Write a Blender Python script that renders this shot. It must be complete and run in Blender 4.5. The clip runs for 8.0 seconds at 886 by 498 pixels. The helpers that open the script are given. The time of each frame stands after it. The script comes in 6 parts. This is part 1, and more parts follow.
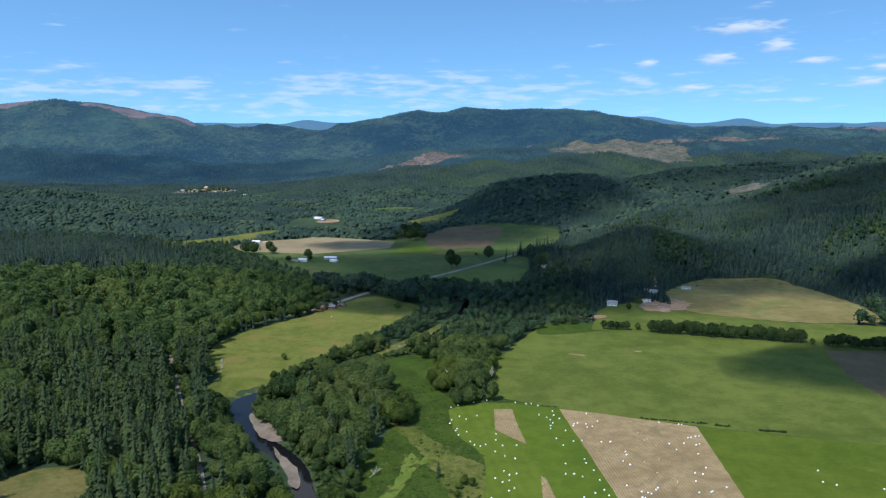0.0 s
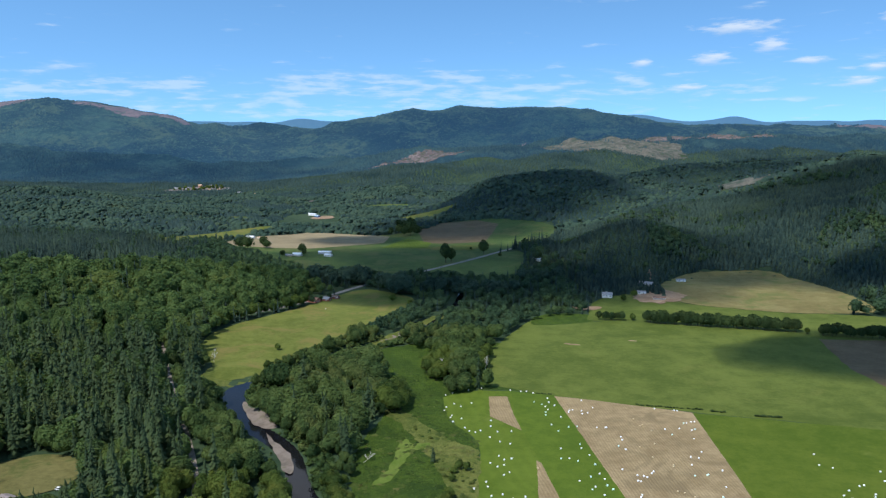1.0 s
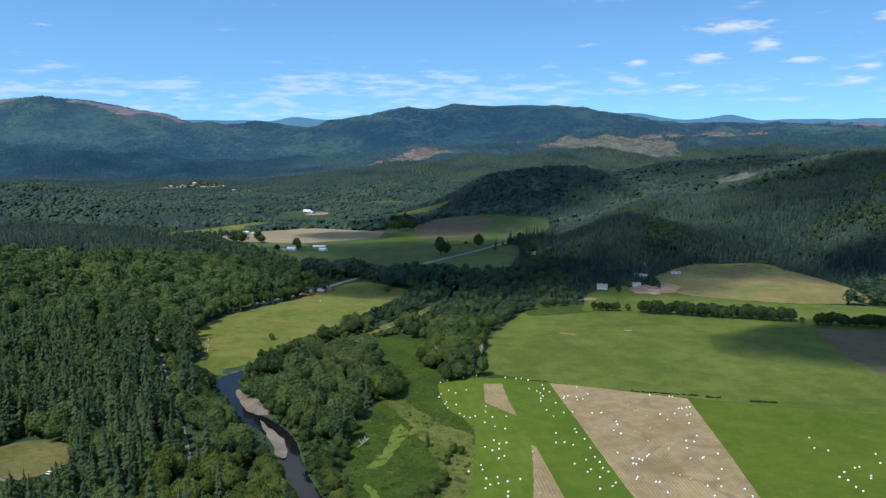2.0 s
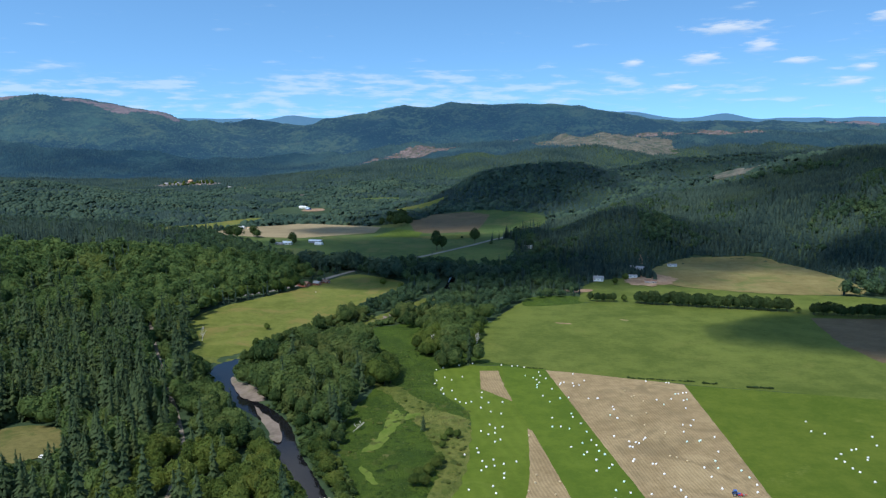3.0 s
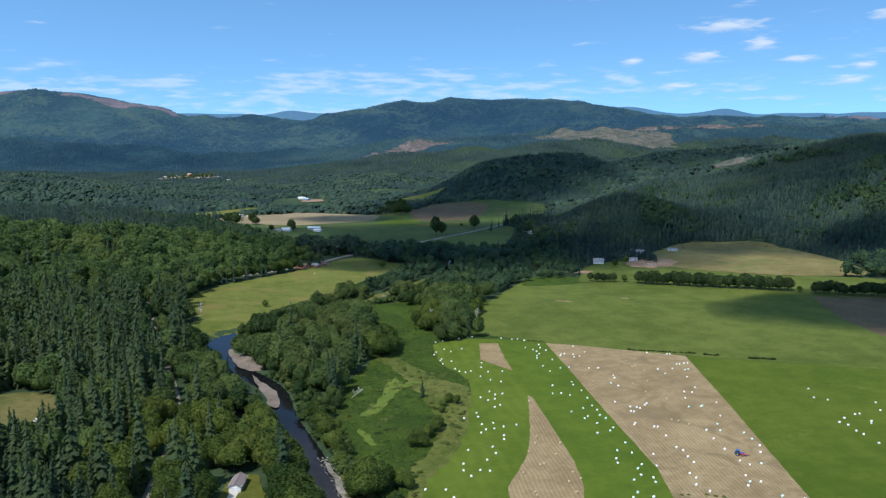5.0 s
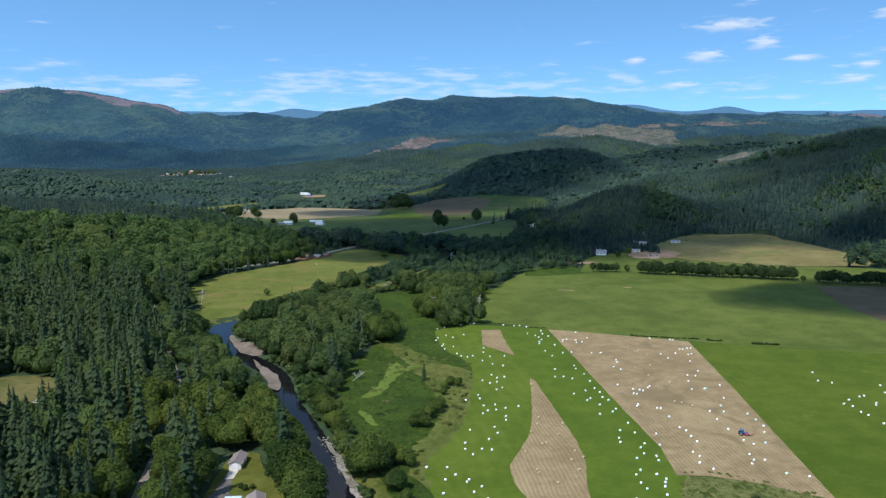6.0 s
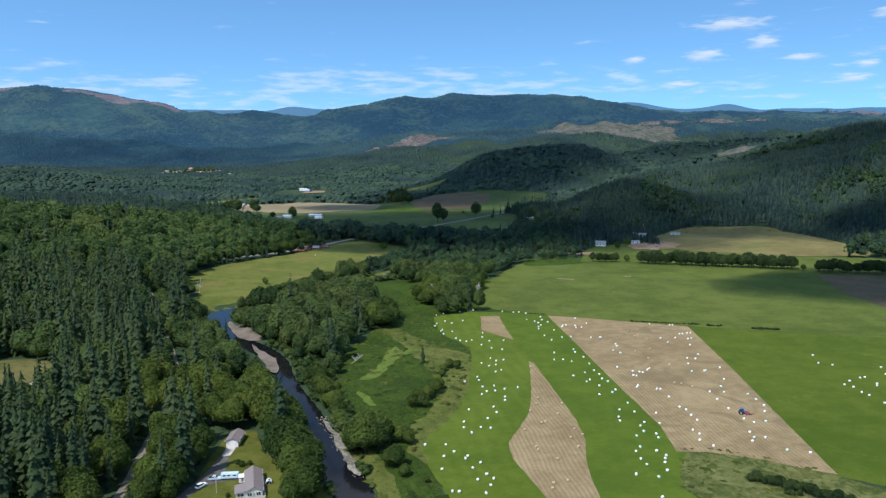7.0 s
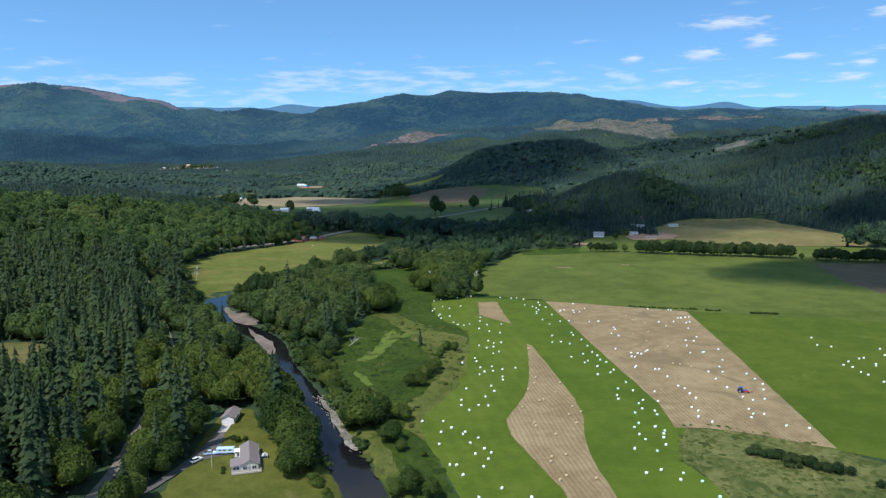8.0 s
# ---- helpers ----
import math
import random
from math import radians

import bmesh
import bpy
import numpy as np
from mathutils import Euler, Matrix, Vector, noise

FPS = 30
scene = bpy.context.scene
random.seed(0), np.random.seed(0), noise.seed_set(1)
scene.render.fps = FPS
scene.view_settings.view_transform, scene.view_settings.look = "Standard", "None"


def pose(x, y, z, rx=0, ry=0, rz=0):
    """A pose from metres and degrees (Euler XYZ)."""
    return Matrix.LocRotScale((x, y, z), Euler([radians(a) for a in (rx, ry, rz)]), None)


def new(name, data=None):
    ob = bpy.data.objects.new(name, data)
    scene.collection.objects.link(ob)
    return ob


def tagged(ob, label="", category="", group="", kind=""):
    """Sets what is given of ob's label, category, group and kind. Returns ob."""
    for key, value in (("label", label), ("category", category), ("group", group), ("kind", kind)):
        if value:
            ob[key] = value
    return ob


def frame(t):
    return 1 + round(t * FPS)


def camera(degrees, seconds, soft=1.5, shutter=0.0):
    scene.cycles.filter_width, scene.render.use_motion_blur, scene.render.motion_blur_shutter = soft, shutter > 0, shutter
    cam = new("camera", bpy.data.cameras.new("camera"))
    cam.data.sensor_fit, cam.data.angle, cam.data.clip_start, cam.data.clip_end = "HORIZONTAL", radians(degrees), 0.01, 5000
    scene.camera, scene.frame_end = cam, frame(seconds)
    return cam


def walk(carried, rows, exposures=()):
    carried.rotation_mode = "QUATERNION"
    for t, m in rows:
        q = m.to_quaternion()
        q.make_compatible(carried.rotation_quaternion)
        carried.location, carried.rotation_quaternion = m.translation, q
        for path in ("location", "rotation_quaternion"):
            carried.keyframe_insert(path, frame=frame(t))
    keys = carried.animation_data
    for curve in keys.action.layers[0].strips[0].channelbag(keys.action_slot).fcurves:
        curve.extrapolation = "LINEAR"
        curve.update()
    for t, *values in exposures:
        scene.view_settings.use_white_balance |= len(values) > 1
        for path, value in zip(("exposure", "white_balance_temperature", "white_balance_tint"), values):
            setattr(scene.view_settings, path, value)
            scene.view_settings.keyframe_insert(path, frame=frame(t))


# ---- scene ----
# The drone sinks almost straight down over the valley: seconds, x, y, z, yaw, pitch, lean to the right.
cam = camera(62.0, 8.0, soft=1.3)
ROWS = [
    (0.0, 0.000, -0.000, 200.000, -0.001, -8.047, 0.128),
    (0.5, 0.129, 0.902, 194.819, -0.204, -8.054, 0.175),
    (1.0, 0.452, 1.702, 189.681, -0.402, -8.052, 0.198),
    (1.5, 0.748, 2.223, 184.538, -0.595, -8.056, 0.220),
    (3.0, 1.489, 3.234, 169.204, -1.046, -8.056, 0.225),
    (3.5, 1.468, 3.674, 164.180, -1.160, -8.092, 0.211),
    (4.0, 1.417, 3.985, 159.062, -1.211, -8.121, 0.203),
    (4.5, 1.432, 4.374, 153.972, -1.183, -8.155, 0.209),
    (6.0, 1.939, 5.414, 138.565, -0.893, -8.220, 0.226),
    (6.5, 2.259, 5.713, 133.538, -0.874, -8.249, 0.253),
    (7.0, 2.551, 5.942, 128.332, -0.913, -8.261, 0.295),
    (7.5, 2.777, 6.184, 123.143, -0.971, -8.278, 0.299),
    (8.0, 2.775, 6.567, 118.086, -1.073, -8.325, 0.288),
]
walk(cam, [(t, pose(x, y, z, 90 + pitch, 0, yaw) @ pose(0, 0, 0, 0, 0, -lean)) for t, x, y, z, yaw, pitch, lean in ROWS])

from mathutils import geometry

# ---- light ----
SUN_EL, SUN_AZ = 56.0, 138.0          # degrees up; degrees turned left from straight ahead
to_sun = Vector((-math.sin(radians(SUN_AZ)) * math.cos(radians(SUN_EL)), math.cos(radians(SUN_AZ)) * math.cos(radians(SUN_EL)), math.sin(radians(SUN_EL))))
sun = new("sun", bpy.data.lights.new("sun", "SUN"))
sun.data.energy, sun.data.angle, sun.data.color = 4.3, radians(0.6), (1.0, 0.955, 0.88)
sun.matrix_world = Matrix.Translation((0, 0, 1500)) @ (-to_sun).to_track_quat("-Z", "Y").to_matrix().to_4x4()

world = bpy.data.worlds.new("sky")
scene.world = world
world.use_nodes = True


def node(tree, kind, inputs=(), **props):
    """One node; inputs maps a socket's name or index to a value or to another node's socket."""
    n = tree.nodes.new(kind)
    if "operation" in props:
        n.operation = props["operation"]
    if "interpolation_type" in props:
        n.interpolation_type = props["interpolation_type"]
    if "data_type" in props:
        n.data_type, n.blend_type = props["data_type"], props["blend_type"]
    for key, value in dict(inputs).items():
        if isinstance(value, bpy.types.NodeSocket):
            tree.links.new(value, n.inputs[key])
        else:
            n.inputs[key].default_value = value
    return n


def calc(tree, op, a, b=0.0, c=0.0):
    return node(tree, "ShaderNodeMath", {0: a, 1: b, 2: c}, operation=op).outputs[0]


def ease(tree, x, low, high):
    return node(tree, "ShaderNodeMapRange", {0: x, 1: low, 2: high, 3: 0.0, 4: 1.0}, interpolation_type="SMOOTHSTEP").outputs[0]


def blend(tree, fac, a, b, mode="MIX"):
    return node(tree, "ShaderNodeMix", {0: fac, 6: a, 7: b}, data_type="RGBA", blend_type=mode).outputs[2]


def grain(tree, vec, scale, detail=4.0, rough=0.55, warp=0.0):
    return node(tree, "ShaderNodeTexNoise", {"Vector": vec, "Scale": scale, "Detail": detail, "Roughness": rough, "Distortion": warp}).outputs[0]


def sky_world():
    t = world.node_tree
    t.nodes.clear()
    sky = node(t, "ShaderNodeTexSky")
    sky.sky_type, sky.sun_disc, sky.sun_elevation, sky.sun_rotation = "NISHITA", False, radians(SUN_EL), radians(-SUN_AZ)
    sky.altitude, sky.air_density, sky.dust_density, sky.ozone_density = 200.0, 1.0, 0.4, 2.2
    way = node(t, "ShaderNodeTexCoord").outputs["Generated"]
    xyz = node(t, "ShaderNodeSeparateXYZ", {0: way})
    up = calc(t, "MAXIMUM", xyz.outputs[2], 0.004)
    # fair-weather cloud, seen edge-on towards the horizon: azimuth and height, stretched sideways
    side = calc(t, "ARCTAN2", xyz.outputs[0], xyz.outputs[1])
    flat = node(t, "ShaderNodeCombineXYZ", {0: calc(t, "MULTIPLY", side, 13.0), 1: calc(t, "MULTIPLY", up, 78.0), 2: 3.7}).outputs[0]
    short = node(t, "ShaderNodeCombineXYZ", {0: calc(t, "MULTIPLY", side, 22.0), 1: calc(t, "MULTIPLY", up, 120.0), 2: 1.9}).outputs[0]
    n1 = calc(t, "ADD", calc(t, "MULTIPLY", grain(t, flat, 1.5, 4.0, 0.5), 0.5), calc(t, "MULTIPLY", grain(t, short, 1.2, 5.0, 0.55), 0.5))
    n2 = grain(t, flat, 0.45, 3.0, 0.5)
    low_band = calc(t, "MULTIPLY", ease(t, up, 0.02, 0.05), calc(t, "SUBTRACT", 1.0, ease(t, up, 0.075, 0.115)))
    leftish = calc(t, "SUBTRACT", 1.0, ease(t, side, 0.12, 0.34))
    amount = calc(t, "ADD", calc(t, "MULTIPLY", low_band, calc(t, "ADD", 0.105, calc(t, "MULTIPLY", leftish, 0.05))), calc(t, "ADD", -0.055, calc(t, "MULTIPLY", calc(t, "SUBTRACT", n2, 0.5), 0.22)))
    streak = ease(t, calc(t, "ADD", n1, amount), 0.53, 0.66)
    bright = ease(t, calc(t, "ADD", n1, amount), 0.59, 0.72)
    cover = calc(t, "MULTIPLY", streak, 0.26)
    # single puffs: azimuth and height over the horizon in degrees, half-widths
    puffs = ((21.7, 8.0, 3.0, 0.55), (23.9, 6.7, 1.35, 0.62), (20.0, 6.0, 1.5, 0.55), (15.2, 5.85, 0.95, 0.42), (18.3, 4.05, 1.5, 0.3), (26.4, 5.6, 1.5, 0.3), (30.3, 5.0, 1.0, 0.32), (29.6, 4.1, 1.3, 0.4), (31.2, 8.1, 0.9, 0.5))
    lump = calc(t, "SUBTRACT", grain(t, short, 2.2, 5.0, 0.55), 0.5)
    body = white = None
    for az, el, wide, tall in puffs:
        dx = calc(t, "DIVIDE", calc(t, "SUBTRACT", side, radians(az)), radians(wide))
        dy = calc(t, "DIVIDE", calc(t, "SUBTRACT", up, math.sin(radians(el))), radians(tall))
        dist = calc(t, "SQRT", calc(t, "ADD", calc(t, "MULTIPLY", dx, dx), calc(t, "MULTIPLY", dy, dy)))
        one = ease(t, calc(t, "ADD", calc(t, "SUBTRACT", 1.0, dist), calc(t, "MULTIPLY", lump, 2.0)), -0.1, 1.0)
        lit = calc(t, "MULTIPLY", one, ease(t, dy, -0.9, 0.35))
        body = one if body is None else calc(t, "MAXIMUM", body, one)
        white = lit if white is None else calc(t, "MAXIMUM", white, lit)
    # the air is clean: the horizon takes the colour of the sky a little higher up
    lifted = node(t, "ShaderNodeCombineXYZ", {0: xyz.outputs[0], 1: xyz.outputs[1], 2: calc(t, "ADD", calc(t, "MULTIPLY", calc(t, "MAXIMUM", xyz.outputs[2], 0.0), 1.6), 0.16)}).outputs[0]
    t.links.new(node(t, "ShaderNodeVectorMath", {0: lifted}, operation="NORMALIZE").outputs[0], sky.inputs[0])
    tint = blend(t, 1.0, sky.outputs[0], (0.76, 1.11, 1.25, 1), "MULTIPLY")
    deep = node(t, "ShaderNodeMapRange", {0: up, 1: 0.15, 2: 0.8, 3: 1.0, 4: 0.9}).outputs[0]
    tint = blend(t, 1.0, tint, node(t, "ShaderNodeCombineXYZ", {0: deep, 1: deep, 2: deep}).outputs[0], "MULTIPLY")
    thin = blend(t, cover, tint, (3.1, 4.0, 5.2, 1))
    thin = blend(t, calc(t, "MULTIPLY", bright, 0.26), thin, (4.5, 5.0, 5.6, 1))
    thin = blend(t, calc(t, "MULTIPLY", body, 0.4), thin, (2.9, 3.6, 4.6, 1))
    full = blend(t, calc(t, "MULTIPLY", white, 0.6), thin, (4.6, 5.0, 5.5, 1))
    # higher up, broken cumulus over the valley
    over = node(t, "ShaderNodeCombineXYZ", {0: calc(t, "DIVIDE", xyz.outputs[0], up), 1: calc(t, "DIVIDE", xyz.outputs[1], up), 2: 1.3}).outputs[0]
    heap = calc(t, "MULTIPLY", ease(t, grain(t, over, 0.9, 6.0, 0.6), 0.48, 0.62), ease(t, up, 0.24, 0.42))
    full = blend(t, calc(t, "MULTIPLY", heap, 0.8), full, (6.6, 7.0, 7.6, 1))
    back = node(t, "ShaderNodeBackground", {"Color": full, "Strength": 0.182})
    node(t, "ShaderNodeOutputWorld", {"Surface": back.outputs[0]})


sky_world()
scene.view_settings.exposure = 0.06


# ---- materials ----
def material(name):
    m = bpy.data.materials.new(name)
    m.use_nodes = True
    m.node_tree.nodes.clear()
    return m, m.node_tree


def rgba(c):
    return (*c, 1.0)


def finish(t, shader):
    node(t, "ShaderNodeOutputMaterial", {"Surface": shader})


def bumped(t, height, distance):
    return node(t, "ShaderNodeBump", {"Strength": 1.0, "Distance": distance, "Height": height}).outputs[0]


def earth(name, dark, light, patch=None, large=0.012, small=0.35, rough=0.95, rows=None, relief=0.3, patch_at=(0.56, 0.68), haze=None):
    """Grass, stubble, gravel or soil: two-scale mottling, an optional third colour in patches and optional rows (angle, spacing, depth, warp)."""
    m, t = material(name)
    pos = node(t, "ShaderNodeNewGeometry").outputs["Position"]
    a, b, c = grain(t, pos, large, 5.0, 0.6, 0.6), grain(t, pos, small, 6.0, 0.7), grain(t, pos, large * 6, 5.0, 0.65)
    fine = grain(t, pos, small * 3.5, 4.0, 0.75)
    b = calc(t, "ADD", calc(t, "MULTIPLY", b, 0.6), calc(t, "MULTIPLY", fine, 0.4))
    mix = calc(t, "ADD", calc(t, "MULTIPLY", a, 0.5), calc(t, "ADD", calc(t, "MULTIPLY", b, 0.45), calc(t, "MULTIPLY", c, 0.45)))
    col = blend(t, ease(t, mix, 0.55, 0.84), rgba(dark), rgba(light))
    if patch:
        col = blend(t, calc(t, "MULTIPLY", ease(t, calc(t, "ADD", calc(t, "MULTIPLY", grain(t, pos, large * 1.7, 6.0, 0.62, 1.0), 0.75), calc(t, "MULTIPLY", b, 0.25)), *patch_at), 0.85), col, rgba(patch))
    height = calc(t, "ADD", calc(t, "MULTIPLY", b, relief), calc(t, "MULTIPLY", c, relief))
    if rows:
        angle, gap, depth, warp = rows
        xyz = node(t, "ShaderNodeSeparateXYZ", {0: pos})
        across = calc(t, "ADD", calc(t, "MULTIPLY", xyz.outputs[0], math.cos(radians(angle))), calc(t, "MULTIPLY", xyz.outputs[1], math.sin(radians(angle))))
        across = calc(t, "ADD", across, calc(t, "MULTIPLY", calc(t, "SUBTRACT", grain(t, pos, 0.02, 2.0), 0.5), warp))
        wave = calc(t, "MULTIPLY", calc(t, "ADD", calc(t, "SINE", calc(t, "MULTIPLY", across, 2 * math.pi / gap)), 1.0), 0.5)
        soft = calc(t, "MULTIPLY", wave, calc(t, "ADD", 0.35, c))
        col = blend(t, calc(t, "MULTIPLY", soft, depth), col, rgba([v * 0.55 for v in dark]))
        height = calc(t, "ADD", height, calc(t, "MULTIPLY", wave, -0.12))
    p = node(t, "ShaderNodeBsdfPrincipled", {"Base Color": col, "Roughness": rough, "Specular IOR Level": 0.12, "Normal": bumped(t, height, 1.0)})
    sh = p.outputs[0]
    # emission stands in for the haze over distant ground
    if haze:
        e = node(t, "ShaderNodeEmission", {"Color": rgba(haze), "Strength": 1.0})
        sh = node(t, "ShaderNodeAddShader", {0: sh, 1: e.outputs[0]}).outputs[0]
    finish(t, sh)
    return m


def plain(name, colour, rough=0.6, metal=0.0, vary=0.12, scale=1.5, spec=0.4, relief=0.01):
    m, t = material(name)
    pos = node(t, "ShaderNodeNewGeometry").outputs["Position"]
    a = calc(t, "ADD", calc(t, "MULTIPLY", grain(t, pos, scale, 5.0), 0.6), calc(t, "MULTIPLY", grain(t, pos, scale * 9, 4.0), 0.4))
    col = blend(t, a, rgba([max(0.0, v * (1 - vary * 2)) for v in colour]), rgba([min(1.0, v * (1 + vary)) for v in colour]))
    p = node(t, "ShaderNodeBsdfPrincipled", {"Base Color": col, "Roughness": rough, "Metallic": metal, "Specular IOR Level": spec, "Normal": bumped(t, a, relief)})
    finish(t, p.outputs[0])
    return m


def foliage(name, deep, light, yellow, wide=0.035, haze=None, leaf=1.1, single=False, own_share=0.55):
    """Leaves or needles: stands differ at the scale of hillsides, trees from one another, clumps within a tree."""
    m, t = material(name)
    geo = node(t, "ShaderNodeNewGeometry")
    pos = geo.outputs["Position"]
    if single:
        one = node(t, "ShaderNodeObjectInfo").outputs["Random"]
    else:
        own = node(t, "ShaderNodeAttribute")
        own.attribute_name = "tint"
        one = own.outputs["Fac"]
    stand, tree, clump = grain(t, pos, wide * 0.22, 4.0, 0.6), grain(t, pos, wide * 3.2, 2.0, 0.5), grain(t, pos, 1.6, 4.0, 0.7)
    isle = geo.outputs["Random Per Island"]
    mix = calc(t, "ADD", calc(t, "ADD", calc(t, "MULTIPLY", stand, 1.8), calc(t, "MULTIPLY", tree, 0.7)), calc(t, "ADD", calc(t, "MULTIPLY", isle, 0.22), calc(t, "ADD", calc(t, "MULTIPLY", one, own_share), calc(t, "MULTIPLY", clump, 0.95))))
    col = blend(t, ease(t, mix, 1.64 - (0.55 - own_share) / 2, 2.50 - (0.55 - own_share) / 2), rgba(deep), rgba(light))
    warm = ease(t, calc(t, "ADD", calc(t, "MULTIPLY", grain(t, pos, wide * 0.5, 3.0), 0.7), calc(t, "MULTIPLY", grain(t, pos, wide * 4.0, 2.0), 0.4)), 0.56, 0.72)
    col = blend(t, calc(t, "MULTIPLY", warm, 0.7), col, rgba(yellow))
    rise = calc(t, "ADD", calc(t, "MULTIPLY", grain(t, pos, leaf, 5.0, 0.7), 1.0), calc(t, "MULTIPLY", grain(t, pos, leaf * 0.35, 3.0, 0.6), 1.2))
    p = node(t, "ShaderNodeBsdfPrincipled", {"Base Color": col, "Roughness": 0.75, "Specular IOR Level": 0.18, "Normal": bumped(t, rise, 0.4 / leaf)})
    thru = node(t, "ShaderNodeBsdfTranslucent", {"Color": col})
    sh = node(t, "ShaderNodeMixShader", {0: 0.45, 1: p.outputs[0], 2: thru.outputs[0]}).outputs[0]
    # emission stands in for the haze over distant woods
    if haze:
        e = node(t, "ShaderNodeEmission", {"Color": rgba(haze), "Strength": 1.0})
        sh = node(t, "ShaderNodeAddShader", {0: sh, 1: e.outputs[0]}).outputs[0]
    finish(t, sh)
    return m


def water():
    m, t = material("river_water")
    pos = node(t, "ShaderNodeNewGeometry").outputs["Position"]
    a = calc(t, "ADD", grain(t, pos, 0.5, 4.0), calc(t, "MULTIPLY", grain(t, pos, 2.5, 3.0), 0.4))
    col = blend(t, grain(t, pos, 0.05, 4.0), rgba((0.004, 0.005, 0.008)), rgba((0.010, 0.010, 0.012)))
    p = node(t, "ShaderNodeBsdfPrincipled", {"Base Color": col, "Roughness": 0.05, "Specular IOR Level": 0.2, "IOR": 1.33, "Normal": bumped(t, a, 0.02)})
    finish(t, p.outputs[0])
    return m


def cloud_stuff(name, dense):
    m, t = material(name)
    obj = node(t, "ShaderNodeTexCoord").outputs["Object"]
    pos = node(t, "ShaderNodeNewGeometry").outputs["Position"]
    xyz = node(t, "ShaderNodeSeparateXYZ", {0: obj})
    r = calc(t, "SQRT", calc(t, "ADD", calc(t, "MULTIPLY", xyz.outputs[0], xyz.outputs[0]), calc(t, "MULTIPLY", xyz.outputs[1], xyz.outputs[1])))
    edge = calc(t, "ADD", calc(t, "SUBTRACT", 1.0, r), calc(t, "MULTIPLY", calc(t, "SUBTRACT", grain(t, pos, 0.006, 5.0, 0.6), 0.5), 1.5))
    thick = calc(t, "MULTIPLY", ease(t, edge, -0.22, 0.72), dense)
    d = node(t, "ShaderNodeBsdfDiffuse", {"Color": (0.9, 0.9, 0.9, 1)})
    e = node(t, "ShaderNodeBsdfTransparent")
    finish(t, node(t, "ShaderNodeMixShader", {0: thick, 1: e.outputs[0], 2: d.outputs[0]}).outputs[0])
    return m


# emission colours that paint blue haze on mountains and foothills
FAR_HAZE, NEAR_HAZE = (0.017, 0.052, 0.118), (0.010, 0.032, 0.072)
FLOOR = earth("forest_floor", (0.022, 0.044, 0.022), (0.044, 0.072, 0.036), (0.054, 0.074, 0.036), 0.01, 0.2)
MEADOW = earth("rank_meadow", (0.028, 0.058, 0.009), (0.064, 0.106, 0.014), (0.090, 0.120, 0.022), 0.05, 0.8, relief=1.6)
PALE_GRASS = earth("pale_grass", (0.078, 0.125, 0.018), (0.125, 0.165, 0.034), (0.06, 0.10, 0.014), 0.03, 0.6)
BIG_GRASS = earth("pasture_grass", (0.060, 0.087, 0.015), (0.110, 0.138, 0.029), (0.135, 0.14, 0.036), 0.008, 0.25, relief=0.2)
CUT_GREEN = earth("mown_green", (0.064, 0.102, 0.010), (0.100, 0.142, 0.018), (0.116, 0.150, 0.028), 0.014, 0.3, rows=(8, 7.0, 0.12, 14.0), relief=0.15)
DARK_MOWN = earth("dark_mown_green", (0.056, 0.096, 0.010), (0.088, 0.130, 0.015), (0.090, 0.135, 0.02), 0.014, 0.3, relief=0.15)
EAST_GREEN = earth("east_green", (0.052, 0.088, 0.008), (0.088, 0.120, 0.015), (0.12, 0.145, 0.032), 0.012, 0.3, relief=0.2)
STUBBLE = earth("stubble", (0.205, 0.150, 0.080), (0.325, 0.250, 0.142), (0.185, 0.140, 0.078), 0.022, 0.4, rows=(3.6, 1.9, 0.15, 3.2), relief=0.15, patch_at=(0.50, 0.62))
STUBBLE_W = earth("stubble_west", (0.205, 0.150, 0.080), (0.325, 0.250, 0.142), (0.185, 0.140, 0.078), 0.02, 0.4, rows=(6, 1.9, 0.26, 7.0), relief=0.15)
LEFT_GRASS = earth("hay_meadow", (0.080, 0.102, 0.018), (0.142, 0.158, 0.036), (0.165, 0.140, 0.044), 0.014, 0.3, relief=0.3, patch_at=(0.50, 0.62))
TAWNY = earth("tawny_grass", (0.085, 0.084, 0.028), (0.150, 0.136, 0.052), (0.062, 0.085, 0.022), 0.03, 0.4, relief=0.3, patch_at=(0.48, 0.60))
DRY_GRASS = earth("dry_hayfield", (0.138, 0.116, 0.044), (0.212, 0.184, 0.076), (0.100, 0.126, 0.036), 0.011, 0.3, relief=0.2, patch_at=(0.50, 0.64))
BROWN = earth("cut_brown", (0.092, 0.070, 0.040), (0.140, 0.108, 0.064), (0.085, 0.090, 0.034), 0.01, 0.25)
# valley green is darkened to deepen the cloud shade on these fields
MID_GREEN = earth("valley_green", (0.044, 0.078, 0.022), (0.076, 0.116, 0.032), (0.105, 0.115, 0.040), 0.010, 0.2, patch_at=(0.50, 0.62))
MID_STRAW = earth("valley_straw", (0.192, 0.156, 0.092), (0.264, 0.216, 0.132), (0.20, 0.19, 0.09), 0.006, 0.2)
ROUGH_GRASS = earth("rough_grass", (0.070, 0.098, 0.018), (0.150, 0.162, 0.042), (0.045, 0.080, 0.013), 0.035, 0.8, relief=1.2)
TUSSOCK = earth("tussock_grass", (0.080, 0.102, 0.026), (0.185, 0.192, 0.068), (0.052, 0.080, 0.018), 0.05, 0.9, relief=0.9, patch_at=(0.50, 0.60))
LAWN = earth("lawn", (0.062, 0.074, 0.013), (0.112, 0.120, 0.025), (0.165, 0.135, 0.052), 0.03, 0.8, relief=0.05)
